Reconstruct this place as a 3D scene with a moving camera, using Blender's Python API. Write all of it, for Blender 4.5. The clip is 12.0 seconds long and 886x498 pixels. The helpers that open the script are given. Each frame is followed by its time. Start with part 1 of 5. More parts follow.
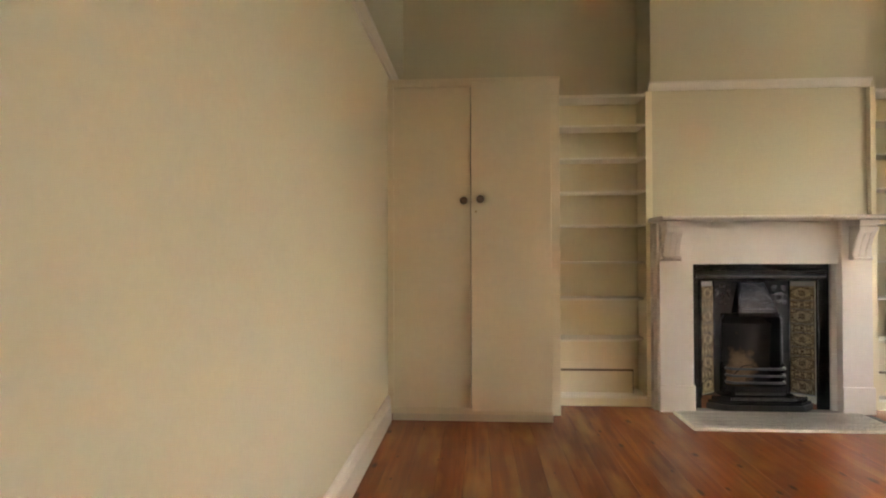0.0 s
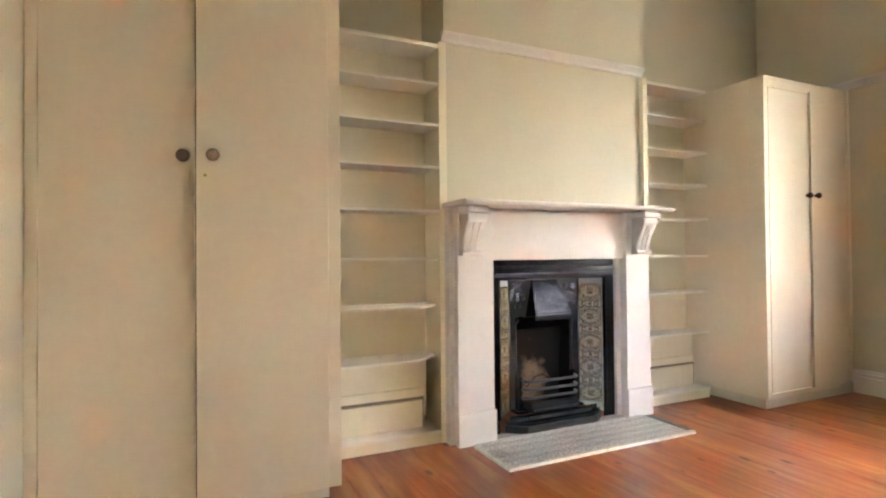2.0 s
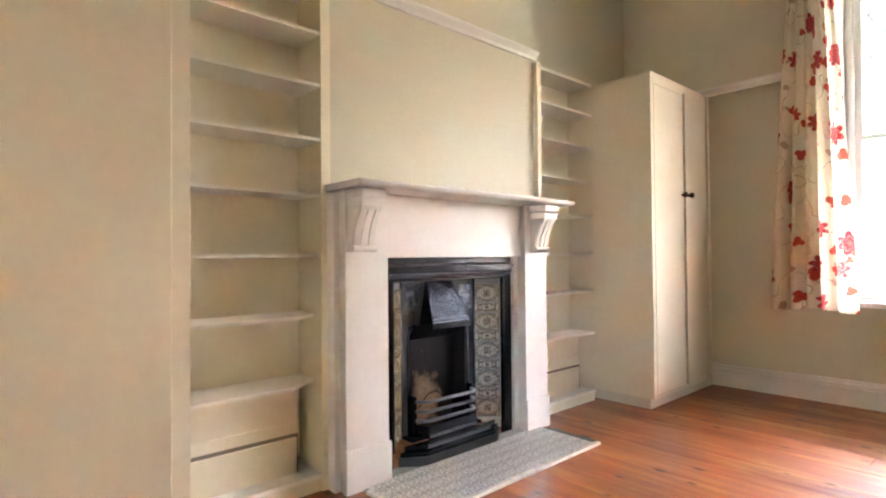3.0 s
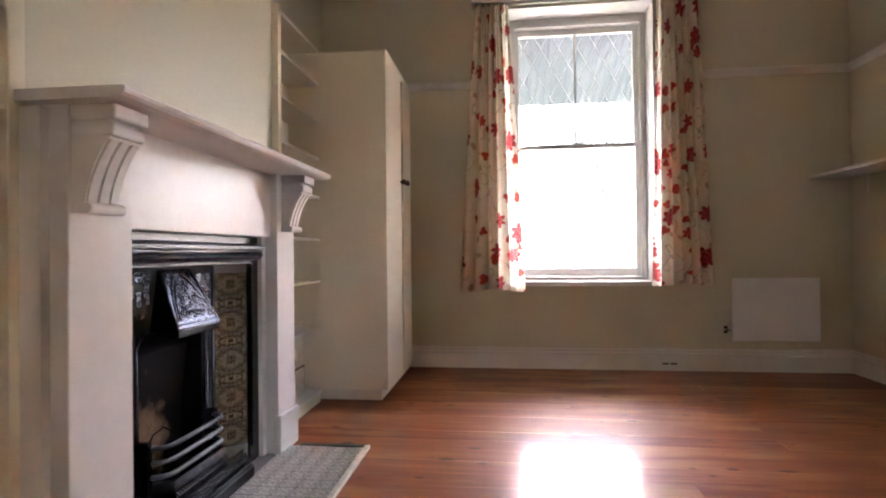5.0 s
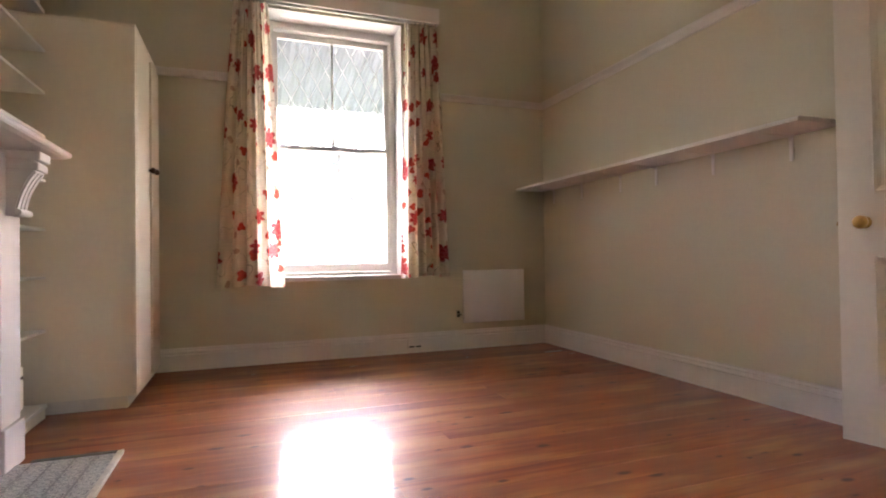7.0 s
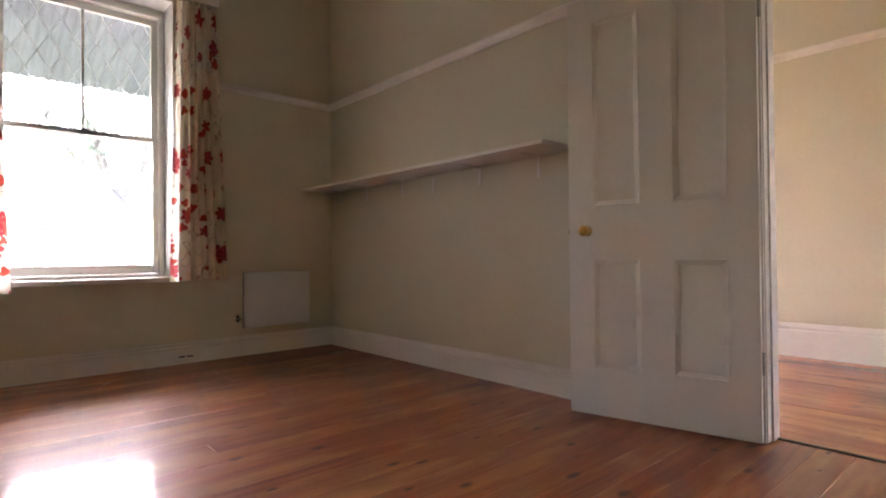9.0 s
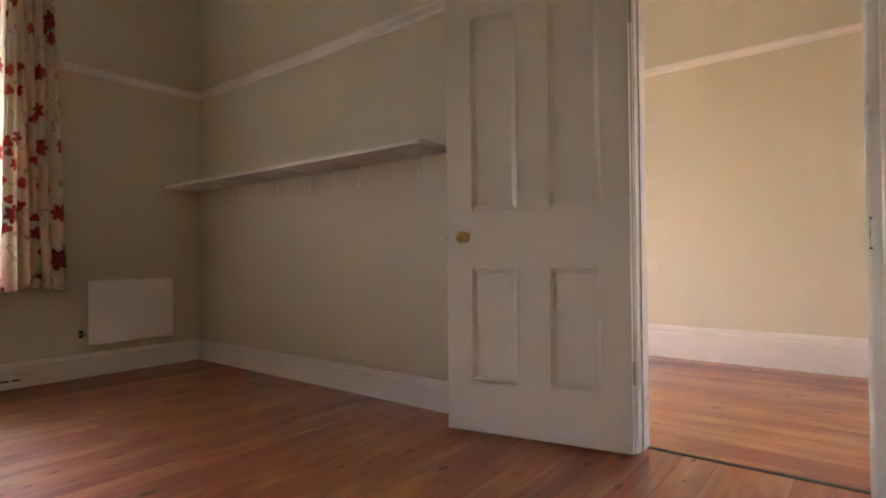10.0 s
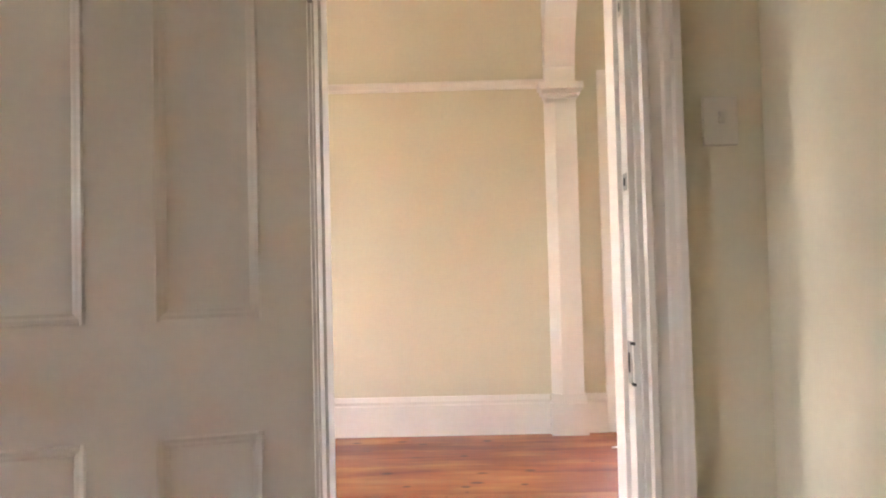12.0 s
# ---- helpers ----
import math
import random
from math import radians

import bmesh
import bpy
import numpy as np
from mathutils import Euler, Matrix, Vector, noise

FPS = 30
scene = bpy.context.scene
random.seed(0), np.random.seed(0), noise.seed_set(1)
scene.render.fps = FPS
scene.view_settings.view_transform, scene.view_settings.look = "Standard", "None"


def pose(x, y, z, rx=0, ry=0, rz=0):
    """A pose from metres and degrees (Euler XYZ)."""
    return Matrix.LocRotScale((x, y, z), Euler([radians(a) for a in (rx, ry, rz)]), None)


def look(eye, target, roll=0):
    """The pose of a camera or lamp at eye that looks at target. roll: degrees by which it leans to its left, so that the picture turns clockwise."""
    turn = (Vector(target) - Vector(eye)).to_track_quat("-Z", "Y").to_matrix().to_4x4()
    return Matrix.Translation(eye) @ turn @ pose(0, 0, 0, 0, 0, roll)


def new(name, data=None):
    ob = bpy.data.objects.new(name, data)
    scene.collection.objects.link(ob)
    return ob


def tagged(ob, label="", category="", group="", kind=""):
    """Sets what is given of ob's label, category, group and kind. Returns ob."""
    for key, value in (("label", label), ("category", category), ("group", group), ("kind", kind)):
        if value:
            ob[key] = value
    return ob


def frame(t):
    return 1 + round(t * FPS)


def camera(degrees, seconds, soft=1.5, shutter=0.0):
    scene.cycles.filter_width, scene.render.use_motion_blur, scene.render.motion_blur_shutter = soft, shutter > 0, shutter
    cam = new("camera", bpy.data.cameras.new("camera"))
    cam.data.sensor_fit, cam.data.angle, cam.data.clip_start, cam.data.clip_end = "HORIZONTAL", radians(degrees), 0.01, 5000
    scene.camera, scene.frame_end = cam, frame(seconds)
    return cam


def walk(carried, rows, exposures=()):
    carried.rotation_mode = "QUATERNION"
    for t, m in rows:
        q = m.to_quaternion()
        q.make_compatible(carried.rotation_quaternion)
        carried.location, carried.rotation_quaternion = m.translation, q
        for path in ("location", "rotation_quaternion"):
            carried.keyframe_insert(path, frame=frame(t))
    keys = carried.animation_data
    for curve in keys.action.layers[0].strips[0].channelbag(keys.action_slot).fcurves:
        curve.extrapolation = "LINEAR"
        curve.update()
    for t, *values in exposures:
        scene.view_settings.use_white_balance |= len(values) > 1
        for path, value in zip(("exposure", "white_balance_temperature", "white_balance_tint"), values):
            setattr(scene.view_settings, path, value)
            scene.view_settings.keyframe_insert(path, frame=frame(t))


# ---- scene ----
cam = camera(79.0, 12.0, soft=2.0)
PATH = [
    (0, (0.564, -0.142, 1.055), (0.44, 1.854, 1.077), -0.2),
    (0.5, (0.515, 0.147, 1.045), (0.612, 2.144, 1.076), -0.4),
    (1, (0.512, 0.455, 1.043), (0.826, 2.43, 1.069), -0.4),
    (1.5, (0.527, 0.75, 1.039), (1.095, 2.667, 1.06), -0.4),
    (2, (0.516, 1.005, 1.011), (1.363, 2.817, 1.038), -0.5),
    (2.5, (0.538, 1.288, 1.0), (1.63, 2.963, 1.025), -0.4),
    (3, (0.589, 1.609, 0.986), (1.928, 3.094, 1.017), -0.5),
    (3.5, (0.642, 1.928, 0.972), (2.216, 3.162, 0.999), -0.5),
    (5.5, (0.607, 2.605, 0.872), (2.606, 2.562, 0.893), -0.7),
    (6, (0.559, 2.649, 0.836), (2.543, 2.4, 0.868), -0.8),
    (6.5, (0.485, 2.663, 0.83), (2.429, 2.192, 0.859), -0.7),
    (7, (0.424, 2.659, 0.827), (2.302, 1.972, 0.854), -0.8),
    (9, (0.371, 2.603, 0.827), (1.864, 1.272, 0.851), -0.5),
    (9.5, (0.369, 2.501, 0.814), (1.757, 1.061, 0.847), -0.4),
    (10, (0.409, 2.34, 0.853), (1.643, 0.765, 0.881), -0.5),
    (10.5, (0.483, 2.139, 0.953), (1.452, 0.39, 0.961), -0.8),
    (11, (0.605, 1.922, 0.998), (1.268, 0.035, 1.016), -0.9),
    (11.5, (0.709, 1.673, 1.079), (1.034, -0.3, 1.122), -0.9),
    (12, (0.852, 1.368, 1.191), (0.87, -0.631, 1.237), -1.4),
]
EXPOSURES = [
    (0.0, 5.65, 7600, 14), (1.0, 6.25, 6700, 14), (2.0, 6.5, 6500, 15), (2.5, 6.6, 6450, 16), (3.5, 6.25, 6350, 20), (5.5, 5.45, 6250, 26),
    (6.5, 5.6, 6450, 26), (7.0, 5.65, 6550, 25), (9.0, 5.12, 6500, 25), (10.0, 5.25, 6700, 24), (10.5, 5.4, 6900, 26), (11.0, 5.55, 6550, 24), (12.0, 5.8, 6350, 21),
]
walk(cam, [(t, look(eye, target, roll)) for t, eye, target, roll in PATH], EXPOSURES)


# ---- world and large lights ----
world = bpy.data.worlds.new("world")
scene.world = world
world.use_nodes = True
wn = world.node_tree
sky = wn.nodes.new("ShaderNodeTexSky")
sky.sky_type, sky.sun_disc = "NISHITA", False
sky.sun_elevation, sky.sun_rotation = radians(52), radians(107)
wn.links.new(sky.outputs[0], wn.nodes["Background"].inputs[0])
wn.nodes["Background"].inputs[1].default_value = 0.15
sky.dust_density, sky.air_density = 4.0, 1.0


def lamp(name, kind, m, energy, color=(1, 1, 1), **kw):
    data = bpy.data.lights.new(name, kind)
    data.energy, data.color = energy, color
    if kind == "AREA":
        data.shape, data.size, data.size_y = "RECTANGLE", kw["size"], kw["size_y"]
    if kind == "SUN":
        data.angle = kw["angle"]
    if kind == "POINT":
        data.shadow_soft_size = kw["size"]
    ob = new(name, data)
    ob.matrix_world = m
    return ob


# a veiled high sun; the verandah keeps it off the window
lamp("sun", "SUN", look((5.0, -1.5, 6.8), (0, 0, 0)), 1.0, (1.0, 0.96, 0.90), angle=radians(18))
# warm area lamp added at the unseen hall end, standing in for its light
lamp("hall_added_lamp", "AREA", look((4.56, -1.25, 1.95), (0, -1.3, 1.75)), 0.084, (1.0, 0.82, 0.72), size=1.5, size_y=2.6)

# ---- materials ----


def material(name, base, rough=0.5, metal=0.0, vary=0.06, scale=3.0, fine=60.0, bump=0.05, coat=0.0, spec=0.5):
    """A principled material whose colour drifts at two scales, with a fine relief."""
    m = bpy.data.materials.new(name)
    m.use_nodes = True
    nt = m.node_tree
    p = nt.nodes["Principled BSDF"]
    p.inputs["Roughness"].default_value, p.inputs["Metallic"].default_value = rough, metal
    p.inputs["Coat Weight"].default_value = coat
    p.inputs["Specular IOR Level"].default_value = spec
    big, small = nt.nodes.new("ShaderNodeTexNoise"), nt.nodes.new("ShaderNodeTexNoise")
    big.inputs["Scale"].default_value, small.inputs["Scale"].default_value = scale, fine
    big.inputs["Detail"].default_value, small.inputs["Detail"].default_value = 3, 4
    geo = nt.nodes.new("ShaderNodeNewGeometry")
    for n in (big, small):
        nt.links.new(geo.outputs["Position"], n.inputs["Vector"])
    add = nt.nodes.new("ShaderNodeMath")
    add.operation = "ADD"
    nt.links.new(big.outputs["Fac"], add.inputs[0])
    nt.links.new(small.outputs["Fac"], add.inputs[1])
    ramp = nt.nodes.new("ShaderNodeMapRange")
    ramp.inputs[1].default_value, ramp.inputs[2].default_value = 0.7, 1.3
    ramp.inputs[3].default_value, ramp.inputs[4].default_value = 1 - vary, 1 + vary
    nt.links.new(add.outputs[0], ramp.inputs[0])
    mul = nt.nodes.new("ShaderNodeVectorMath")
    mul.operation = "SCALE"
    mul.inputs[0].default_value = base
    nt.links.new(ramp.outputs[0], mul.inputs["Scale"])
    nt.links.new(mul.outputs[0], p.inputs["Base Color"])
    bm_ = nt.nodes.new("ShaderNodeBump")
    bm_.inputs["Strength"].default_value, bm_.inputs["Distance"].default_value = bump, 0.004
    nt.links.new(add.outputs[0], bm_.inputs["Height"])
    nt.links.new(bm_.outputs[0], p.inputs["Normal"])
    return m


def math_node(nt, op, a, b=0.0):
    n = nt.nodes.new("ShaderNodeMath")
    n.operation = op
    for i, v in enumerate((a, b)):
        if isinstance(v, (int, float)):
            n.inputs[i].default_value = v
        else:
            nt.links.new(v, n.inputs[i])
    return n.outputs[0]


def mix_node(nt, fac, a, b):
    n = nt.nodes.new("ShaderNodeMix")
    n.data_type = "RGBA"
    for sock, v in ((n.inputs[0], fac), (n.inputs[6], a), (n.inputs[7], b)):
        if isinstance(v, (int, float)):
            sock.default_value = v
        elif isinstance(v, tuple):
            sock.default_value = (*v, 1)
        else:
            nt.links.new(v, sock)
    return n.outputs[2]


def plank_wood(name, along):
    """Varnished pine boards: long grain, knots and a different tone for each board."""
    m = bpy.data.materials.new(name)
    m.use_nodes = True
    nt = m.node_tree
    p = nt.nodes["Principled BSDF"]
    geo, info = nt.nodes.new("ShaderNodeNewGeometry"), nt.nodes.new("ShaderNodeObjectInfo")
    shift = nt.nodes.new("ShaderNodeVectorMath")
    shift.operation = "SCALE"
    shift.inputs[0].default_value = (7.3, 11.9, 3.1)
    nt.links.new(info.outputs["Random"], shift.inputs["Scale"])
    moved = nt.nodes.new("ShaderNodeVectorMath")
    nt.links.new(geo.outputs["Position"], moved.inputs[0])
    nt.links.new(shift.outputs[0], moved.inputs[1])
    grain_map = nt.nodes.new("ShaderNodeMapping")
    grain_map.inputs["Scale"].default_value = (22, 1.1, 22) if along == "y" else (1.1, 22, 22)
    nt.links.new(moved.outputs[0], grain_map.inputs["Vector"])
    grain = nt.nodes.new("ShaderNodeTexNoise")
    grain.inputs["Scale"].default_value, grain.inputs["Detail"].default_value = 1.4, 5
    grain.inputs["Distortion"].default_value = 0.6
    nt.links.new(grain_map.outputs[0], grain.inputs["Vector"])
    cloud_map = nt.nodes.new("ShaderNodeMapping")
    cloud_map.inputs["Scale"].default_value = (3.2, 1.0, 1) if along == "y" else (1.0, 3.2, 1)
    nt.links.new(geo.outputs["Position"], cloud_map.inputs["Vector"])
    cloud = nt.nodes.new("ShaderNodeTexNoise")
    cloud.inputs["Scale"].default_value, cloud.inputs["Detail"].default_value = 1.3, 3
    nt.links.new(cloud_map.outputs[0], cloud.inputs["Vector"])
    knot_map = nt.nodes.new("ShaderNodeMapping")
    knot_map.inputs["Scale"].default_value = (7.0, 3.4, 1) if along == "y" else (3.4, 7.0, 1)
    nt.links.new(moved.outputs[0], knot_map.inputs["Vector"])
    knot = nt.nodes.new("ShaderNodeTexVoronoi")
    knot.voronoi_dimensions = "2D"
    knot.inputs["Scale"].default_value = 1.0
    nt.links.new(knot_map.outputs[0], knot.inputs["Vector"])
    grip = nt.nodes.new("ShaderNodeMapRange")
    grip.inputs[1].default_value, grip.inputs[2].default_value = 0.28, 0.72
    nt.links.new(grain.outputs["Fac"], grip.inputs[0])
    tone = mix_node(nt, grip.outputs[0], (0.20, 0.034, 0.007), (0.49, 0.134, 0.027))
    shade = nt.nodes.new("ShaderNodeMapRange")
    shade.inputs[1].default_value, shade.inputs[2].default_value = 0.3, 0.7
    shade.inputs[3].default_value, shade.inputs[4].default_value = 0.0, 0.85
    nt.links.new(cloud.outputs["Fac"], shade.inputs[0])
    tone = mix_node(nt, shade.outputs[0], tone, (0.165, 0.029, 0.008))
    chance = math_node(nt, "FRACT", math_node(nt, "MULTIPLY", info.outputs["Random"], 37.7))
    tone = mix_node(nt, math_node(nt, "MULTIPLY", chance, 0.40), tone, (0.13, 0.026, 0.009))
    board = nt.nodes.new("ShaderNodeMapRange")
    board.inputs[3].default_value, board.inputs[4].default_value = 0.0, 0.32
    nt.links.new(info.outputs["Random"], board.inputs[0])
    tone = mix_node(nt, board.outputs[0], tone, (0.50, 0.175, 0.055))
    # paler worn patches, drawn out along the boards
    worn_map = nt.nodes.new("ShaderNodeMapping")
    worn_map.inputs["Scale"].default_value = (7.5, 1.7, 1) if along == "y" else (1.7, 7.5, 1)
    nt.links.new(moved.outputs[0], worn_map.inputs["Vector"])
    worn = nt.nodes.new("ShaderNodeTexNoise")
    worn.inputs["Scale"].default_value, worn.inputs["Detail"].default_value = 1.0, 4
    nt.links.new(worn_map.outputs[0], worn.inputs["Vector"])
    pale = nt.nodes.new("ShaderNodeMapRange")
    pale.inputs[1].default_value, pale.inputs[2].default_value = 0.50, 0.72
    pale.inputs[3].default_value, pale.inputs[4].default_value = 0.0, 0.50
    nt.links.new(worn.outputs["Fac"], pale.inputs[0])
    tone = mix_node(nt, pale.outputs[0], tone, (0.58, 0.245, 0.072))
    spot = nt.nodes.new("ShaderNodeMapRange")
    spot.inputs[1].default_value, spot.inputs[2].default_value = 0.05, 0.12
    spot.inputs[3].default_value, spot.inputs[4].default_value = 0.8, 0.0
    pick = nt.nodes.new("ShaderNodeSeparateColor")
    nt.links.new(knot.outputs["Color"], pick.inputs[0])
    reach = math_node(nt, "DIVIDE", knot.outputs["Distance"], math_node(nt, "ADD", math_node(nt, "MULTIPLY", pick.outputs[1], 1.1), 0.25))
    nt.links.new(math_node(nt, "ADD", reach, math_node(nt, "MULTIPLY", math_node(nt, "SUBTRACT", grain.outputs["Fac"], 0.5), 0.10)), spot.inputs[0])
    tone = mix_node(nt, math_node(nt, "MULTIPLY", spot.outputs[0], math_node(nt, "LESS_THAN", pick.outputs[0], 0.48)), tone, (0.06, 0.018, 0.008))
    # fine dark streaks and short scuffs along the boards
    line_map = nt.nodes.new("ShaderNodeMapping")
    line_map.inputs["Scale"].default_value = (95, 1.6, 1) if along == "y" else (1.6, 95, 1)
    nt.links.new(moved.outputs[0], line_map.inputs["Vector"])
    line = nt.nodes.new("ShaderNodeTexNoise")
    line.inputs["Scale"].default_value, line.inputs["Detail"].default_value = 1.0, 3
    nt.links.new(line_map.outputs[0], line.inputs["Vector"])
    streak = nt.nodes.new("ShaderNodeMapRange")
    streak.inputs[1].default_value, streak.inputs[2].default_value = 0.56, 0.74
    streak.inputs[3].default_value, streak.inputs[4].default_value = 0.0, 0.12
    nt.links.new(line.outputs["Fac"], streak.inputs[0])
    tone = mix_node(nt, streak.outputs[0], tone, (0.11, 0.024, 0.009))
    nt.links.new(tone, p.inputs["Base Color"])
    wear = nt.nodes.new("ShaderNodeMapRange")
    p.inputs["Specular IOR Level"].default_value = 0.24
    p.inputs["Coat Weight"].default_value, p.inputs["Coat Roughness"].default_value = 0.90, 0.12
    wear.inputs[3].default_value, wear.inputs[4].default_value = 0.42, 0.60
    nt.links.new(cloud.outputs["Fac"], wear.inputs[0])
    nt.links.new(wear.outputs[0], p.inputs["Roughness"])
    ripple = nt.nodes.new("ShaderNodeTexNoise")
    ripple.inputs["Scale"].default_value = 14
    nt.links.new(geo.outputs["Position"], ripple.inputs["Vector"])
    across = nt.nodes.new("ShaderNodeSeparateXYZ")
    nt.links.new(geo.outputs["Position"], across.inputs[0])
    cup = math_node(nt, "SINE", math_node(nt, "MULTIPLY", across.outputs[0 if along == "y" else 1], math.tau / 0.13))
    h = math_node(nt, "ADD", math_node(nt, "MULTIPLY", grain.outputs["Fac"], 0.5), ripple.outputs["Fac"])
    h = math_node(nt, "ADD", h, math_node(nt, "MULTIPLY", cup, 0.9))
    b = nt.nodes.new("ShaderNodeBump")
    b.inputs["Strength"].default_value, b.inputs["Distance"].default_value = 0.05, 0.004
    nt.links.new(h, b.inputs["Height"])
    nt.links.new(b.outputs[0], p.inputs["Normal"])
    return m


WALL = material("wall_paint", (0.660, 0.602, 0.448), 0.48, vary=0.025, scale=1.2, fine=45, bump=0.03)
CEILING = material("ceiling_paint", (0.87, 0.845, 0.785), 0.7, vary=0.03, bump=0.08)
TRIM = material("gloss_cream_paint", (0.80, 0.755, 0.69), 0.30, vary=0.025, scale=2.5, fine=35, bump=0.035)
DOOR_PAINT = material("satin_cream_paint", (0.735, 0.69, 0.59), 0.38, vary=0.025, scale=2.0, fine=40, bump=0.035)
CUPBOARD = material("cupboard_cream_paint", (0.80, 0.71, 0.545), 0.36, vary=0.025, scale=1.5, fine=30, bump=0.04)
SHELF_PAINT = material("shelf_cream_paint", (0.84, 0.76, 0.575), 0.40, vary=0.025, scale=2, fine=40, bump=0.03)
# shelf boards are a lighter cream than the uprights and back
BOARD_PAINT = material("shelf_board_lighter_paint", (0.88, 0.83, 0.72), 0.32, vary=0.025, scale=2, fine=40, bump=0.03)
MANTEL = material("mantel_gloss_paint", (0.745, 0.695, 0.645), 0.34, vary=0.025, scale=2, fine=30, bump=0.04, spec=0.22)
FLOOR_Y = plank_wood("varnished_pine_room", "y")
FLOOR_X = plank_wood("varnished_pine_hall", "x")
UNDERFLOOR = material("dark_floor_gap", (0.03, 0.014, 0.008), 0.8)
IRON = material("blacked_cast_iron", (0.026, 0.027, 0.031), 0.25, 0.7, vary=0.3, scale=9, fine=90, bump=0.35)
POLISHED = material("polished_cast_iron", (0.17, 0.185, 0.23), 0.25, 0.9, vary=0.3, scale=14, fine=110, bump=0.3)
IRON_DULL = material("sooty_cast_iron", (0.022, 0.021, 0.020), 0.55, 0.1, vary=0.35, scale=7, fine=70, bump=0.4)
BAR_IRON = material("worn_grey_iron_bar", (0.10, 0.10, 0.10), 0.40, 0.6, vary=0.25, scale=20, fine=120, bump=0.3)
SOOT = material("soot_black", (0.010, 0.009, 0.009), 0.9, vary=0.3, bump=0.3, spec=0.05)
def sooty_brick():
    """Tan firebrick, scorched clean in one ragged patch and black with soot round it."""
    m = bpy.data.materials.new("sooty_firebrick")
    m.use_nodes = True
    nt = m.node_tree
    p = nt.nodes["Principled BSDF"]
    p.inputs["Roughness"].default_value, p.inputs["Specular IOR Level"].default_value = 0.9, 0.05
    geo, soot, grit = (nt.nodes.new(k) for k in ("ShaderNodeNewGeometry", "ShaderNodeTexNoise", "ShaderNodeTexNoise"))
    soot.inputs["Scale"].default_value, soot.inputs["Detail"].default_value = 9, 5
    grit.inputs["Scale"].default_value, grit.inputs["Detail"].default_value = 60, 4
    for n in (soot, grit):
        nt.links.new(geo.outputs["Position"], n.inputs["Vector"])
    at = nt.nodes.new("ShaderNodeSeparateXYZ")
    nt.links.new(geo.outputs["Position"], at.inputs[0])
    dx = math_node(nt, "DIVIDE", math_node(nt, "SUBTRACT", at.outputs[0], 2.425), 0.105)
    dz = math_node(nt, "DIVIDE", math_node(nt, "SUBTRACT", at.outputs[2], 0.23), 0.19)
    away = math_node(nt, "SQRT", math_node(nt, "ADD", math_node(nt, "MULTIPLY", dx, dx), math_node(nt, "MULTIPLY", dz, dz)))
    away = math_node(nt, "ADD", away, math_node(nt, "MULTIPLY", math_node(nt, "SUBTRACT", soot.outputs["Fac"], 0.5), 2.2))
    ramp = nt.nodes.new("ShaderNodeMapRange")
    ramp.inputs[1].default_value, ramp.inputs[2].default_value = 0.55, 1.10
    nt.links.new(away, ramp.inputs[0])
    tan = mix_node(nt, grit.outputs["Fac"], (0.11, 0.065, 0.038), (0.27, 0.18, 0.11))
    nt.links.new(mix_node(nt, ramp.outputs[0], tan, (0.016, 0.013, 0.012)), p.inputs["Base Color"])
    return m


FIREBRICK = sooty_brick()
BRASS = material("aged_brass", (0.42, 0.27, 0.09), 0.32, 0.9, vary=0.2, scale=40, fine=200)
WOOD_KNOB = material("dark_wooden_knob", (0.10, 0.050, 0.020), 0.35, vary=0.25, scale=40, fine=150)
SLATE = material("dark_slate_strip", (0.045, 0.045, 0.048), 0.5, vary=0.2)
STRIP = material("worn_pale_wood_strip", (0.74, 0.69, 0.59), 0.55, vary=0.22, scale=14, fine=80, bump=0.3)
GROUT = material("grey_grout", (0.30, 0.29, 0.27), 0.85, vary=0.15)
PLASTIC = material("ivory_plastic", (0.62, 0.56, 0.45), 0.35, vary=0.02)
HEATER = material("white_heater_panel", (0.84, 0.83, 0.81), 0.38, vary=0.02, scale=3)
STEEL = material("dull_steel", (0.42, 0.40, 0.36), 0.38, 0.85, vary=0.12, scale=40)
# brown that paints the shade in the bookcases' open joints
JOINT_SHADE = material("joint_shade_brown", (0.24, 0.19, 0.13), 0.8)
# cupboard cream darkened to stand for the shade below the overhanging carcase
KICK_SHADE = material("kickboard_shade_paint", (0.70, 0.635, 0.52), 0.5, vary=0.06, scale=5, fine=40, bump=0.1)
# near-black for dark parts, also painted as the shade inside gaps and holes
DARK = material("recess_shade_and_dark_parts", (0.02, 0.018, 0.015), 0.8)
SASH = material("sash_white_paint", (0.82, 0.80, 0.76), 0.36, vary=0.03, bump=0.08)
LEAD = material("pale_lead_came", (0.60, 0.60, 0.60), 0.5, 0.1, vary=0.1)
CORRUGATED = material("blue_grey_corrugated_iron", (0.080, 0.098, 0.120), 0.5, 0.0, vary=0.10, scale=2, fine=20)
tr_ = CORRUGATED.node_tree.nodes.new("ShaderNodeBsdfTranslucent")
tr_.inputs["Color"].default_value = (0.42, 0.47, 0.52, 1)
mx_ = CORRUGATED.node_tree.nodes.new("ShaderNodeMixShader")
mx_.inputs[0].default_value = 0.01
CORRUGATED.node_tree.links.new(CORRUGATED.node_tree.nodes["Principled BSDF"].outputs[0], mx_.inputs[1])
CORRUGATED.node_tree.links.new(tr_.outputs[0], mx_.inputs[2])
CORRUGATED.node_tree.links.new(mx_.outputs[0], CORRUGATED.node_tree.nodes["Material Output"].inputs["Surface"])
GRASS = material("lawn", (0.075, 0.085, 0.045), 0.9, vary=0.4, scale=0.8, fine=25, bump=0.6)
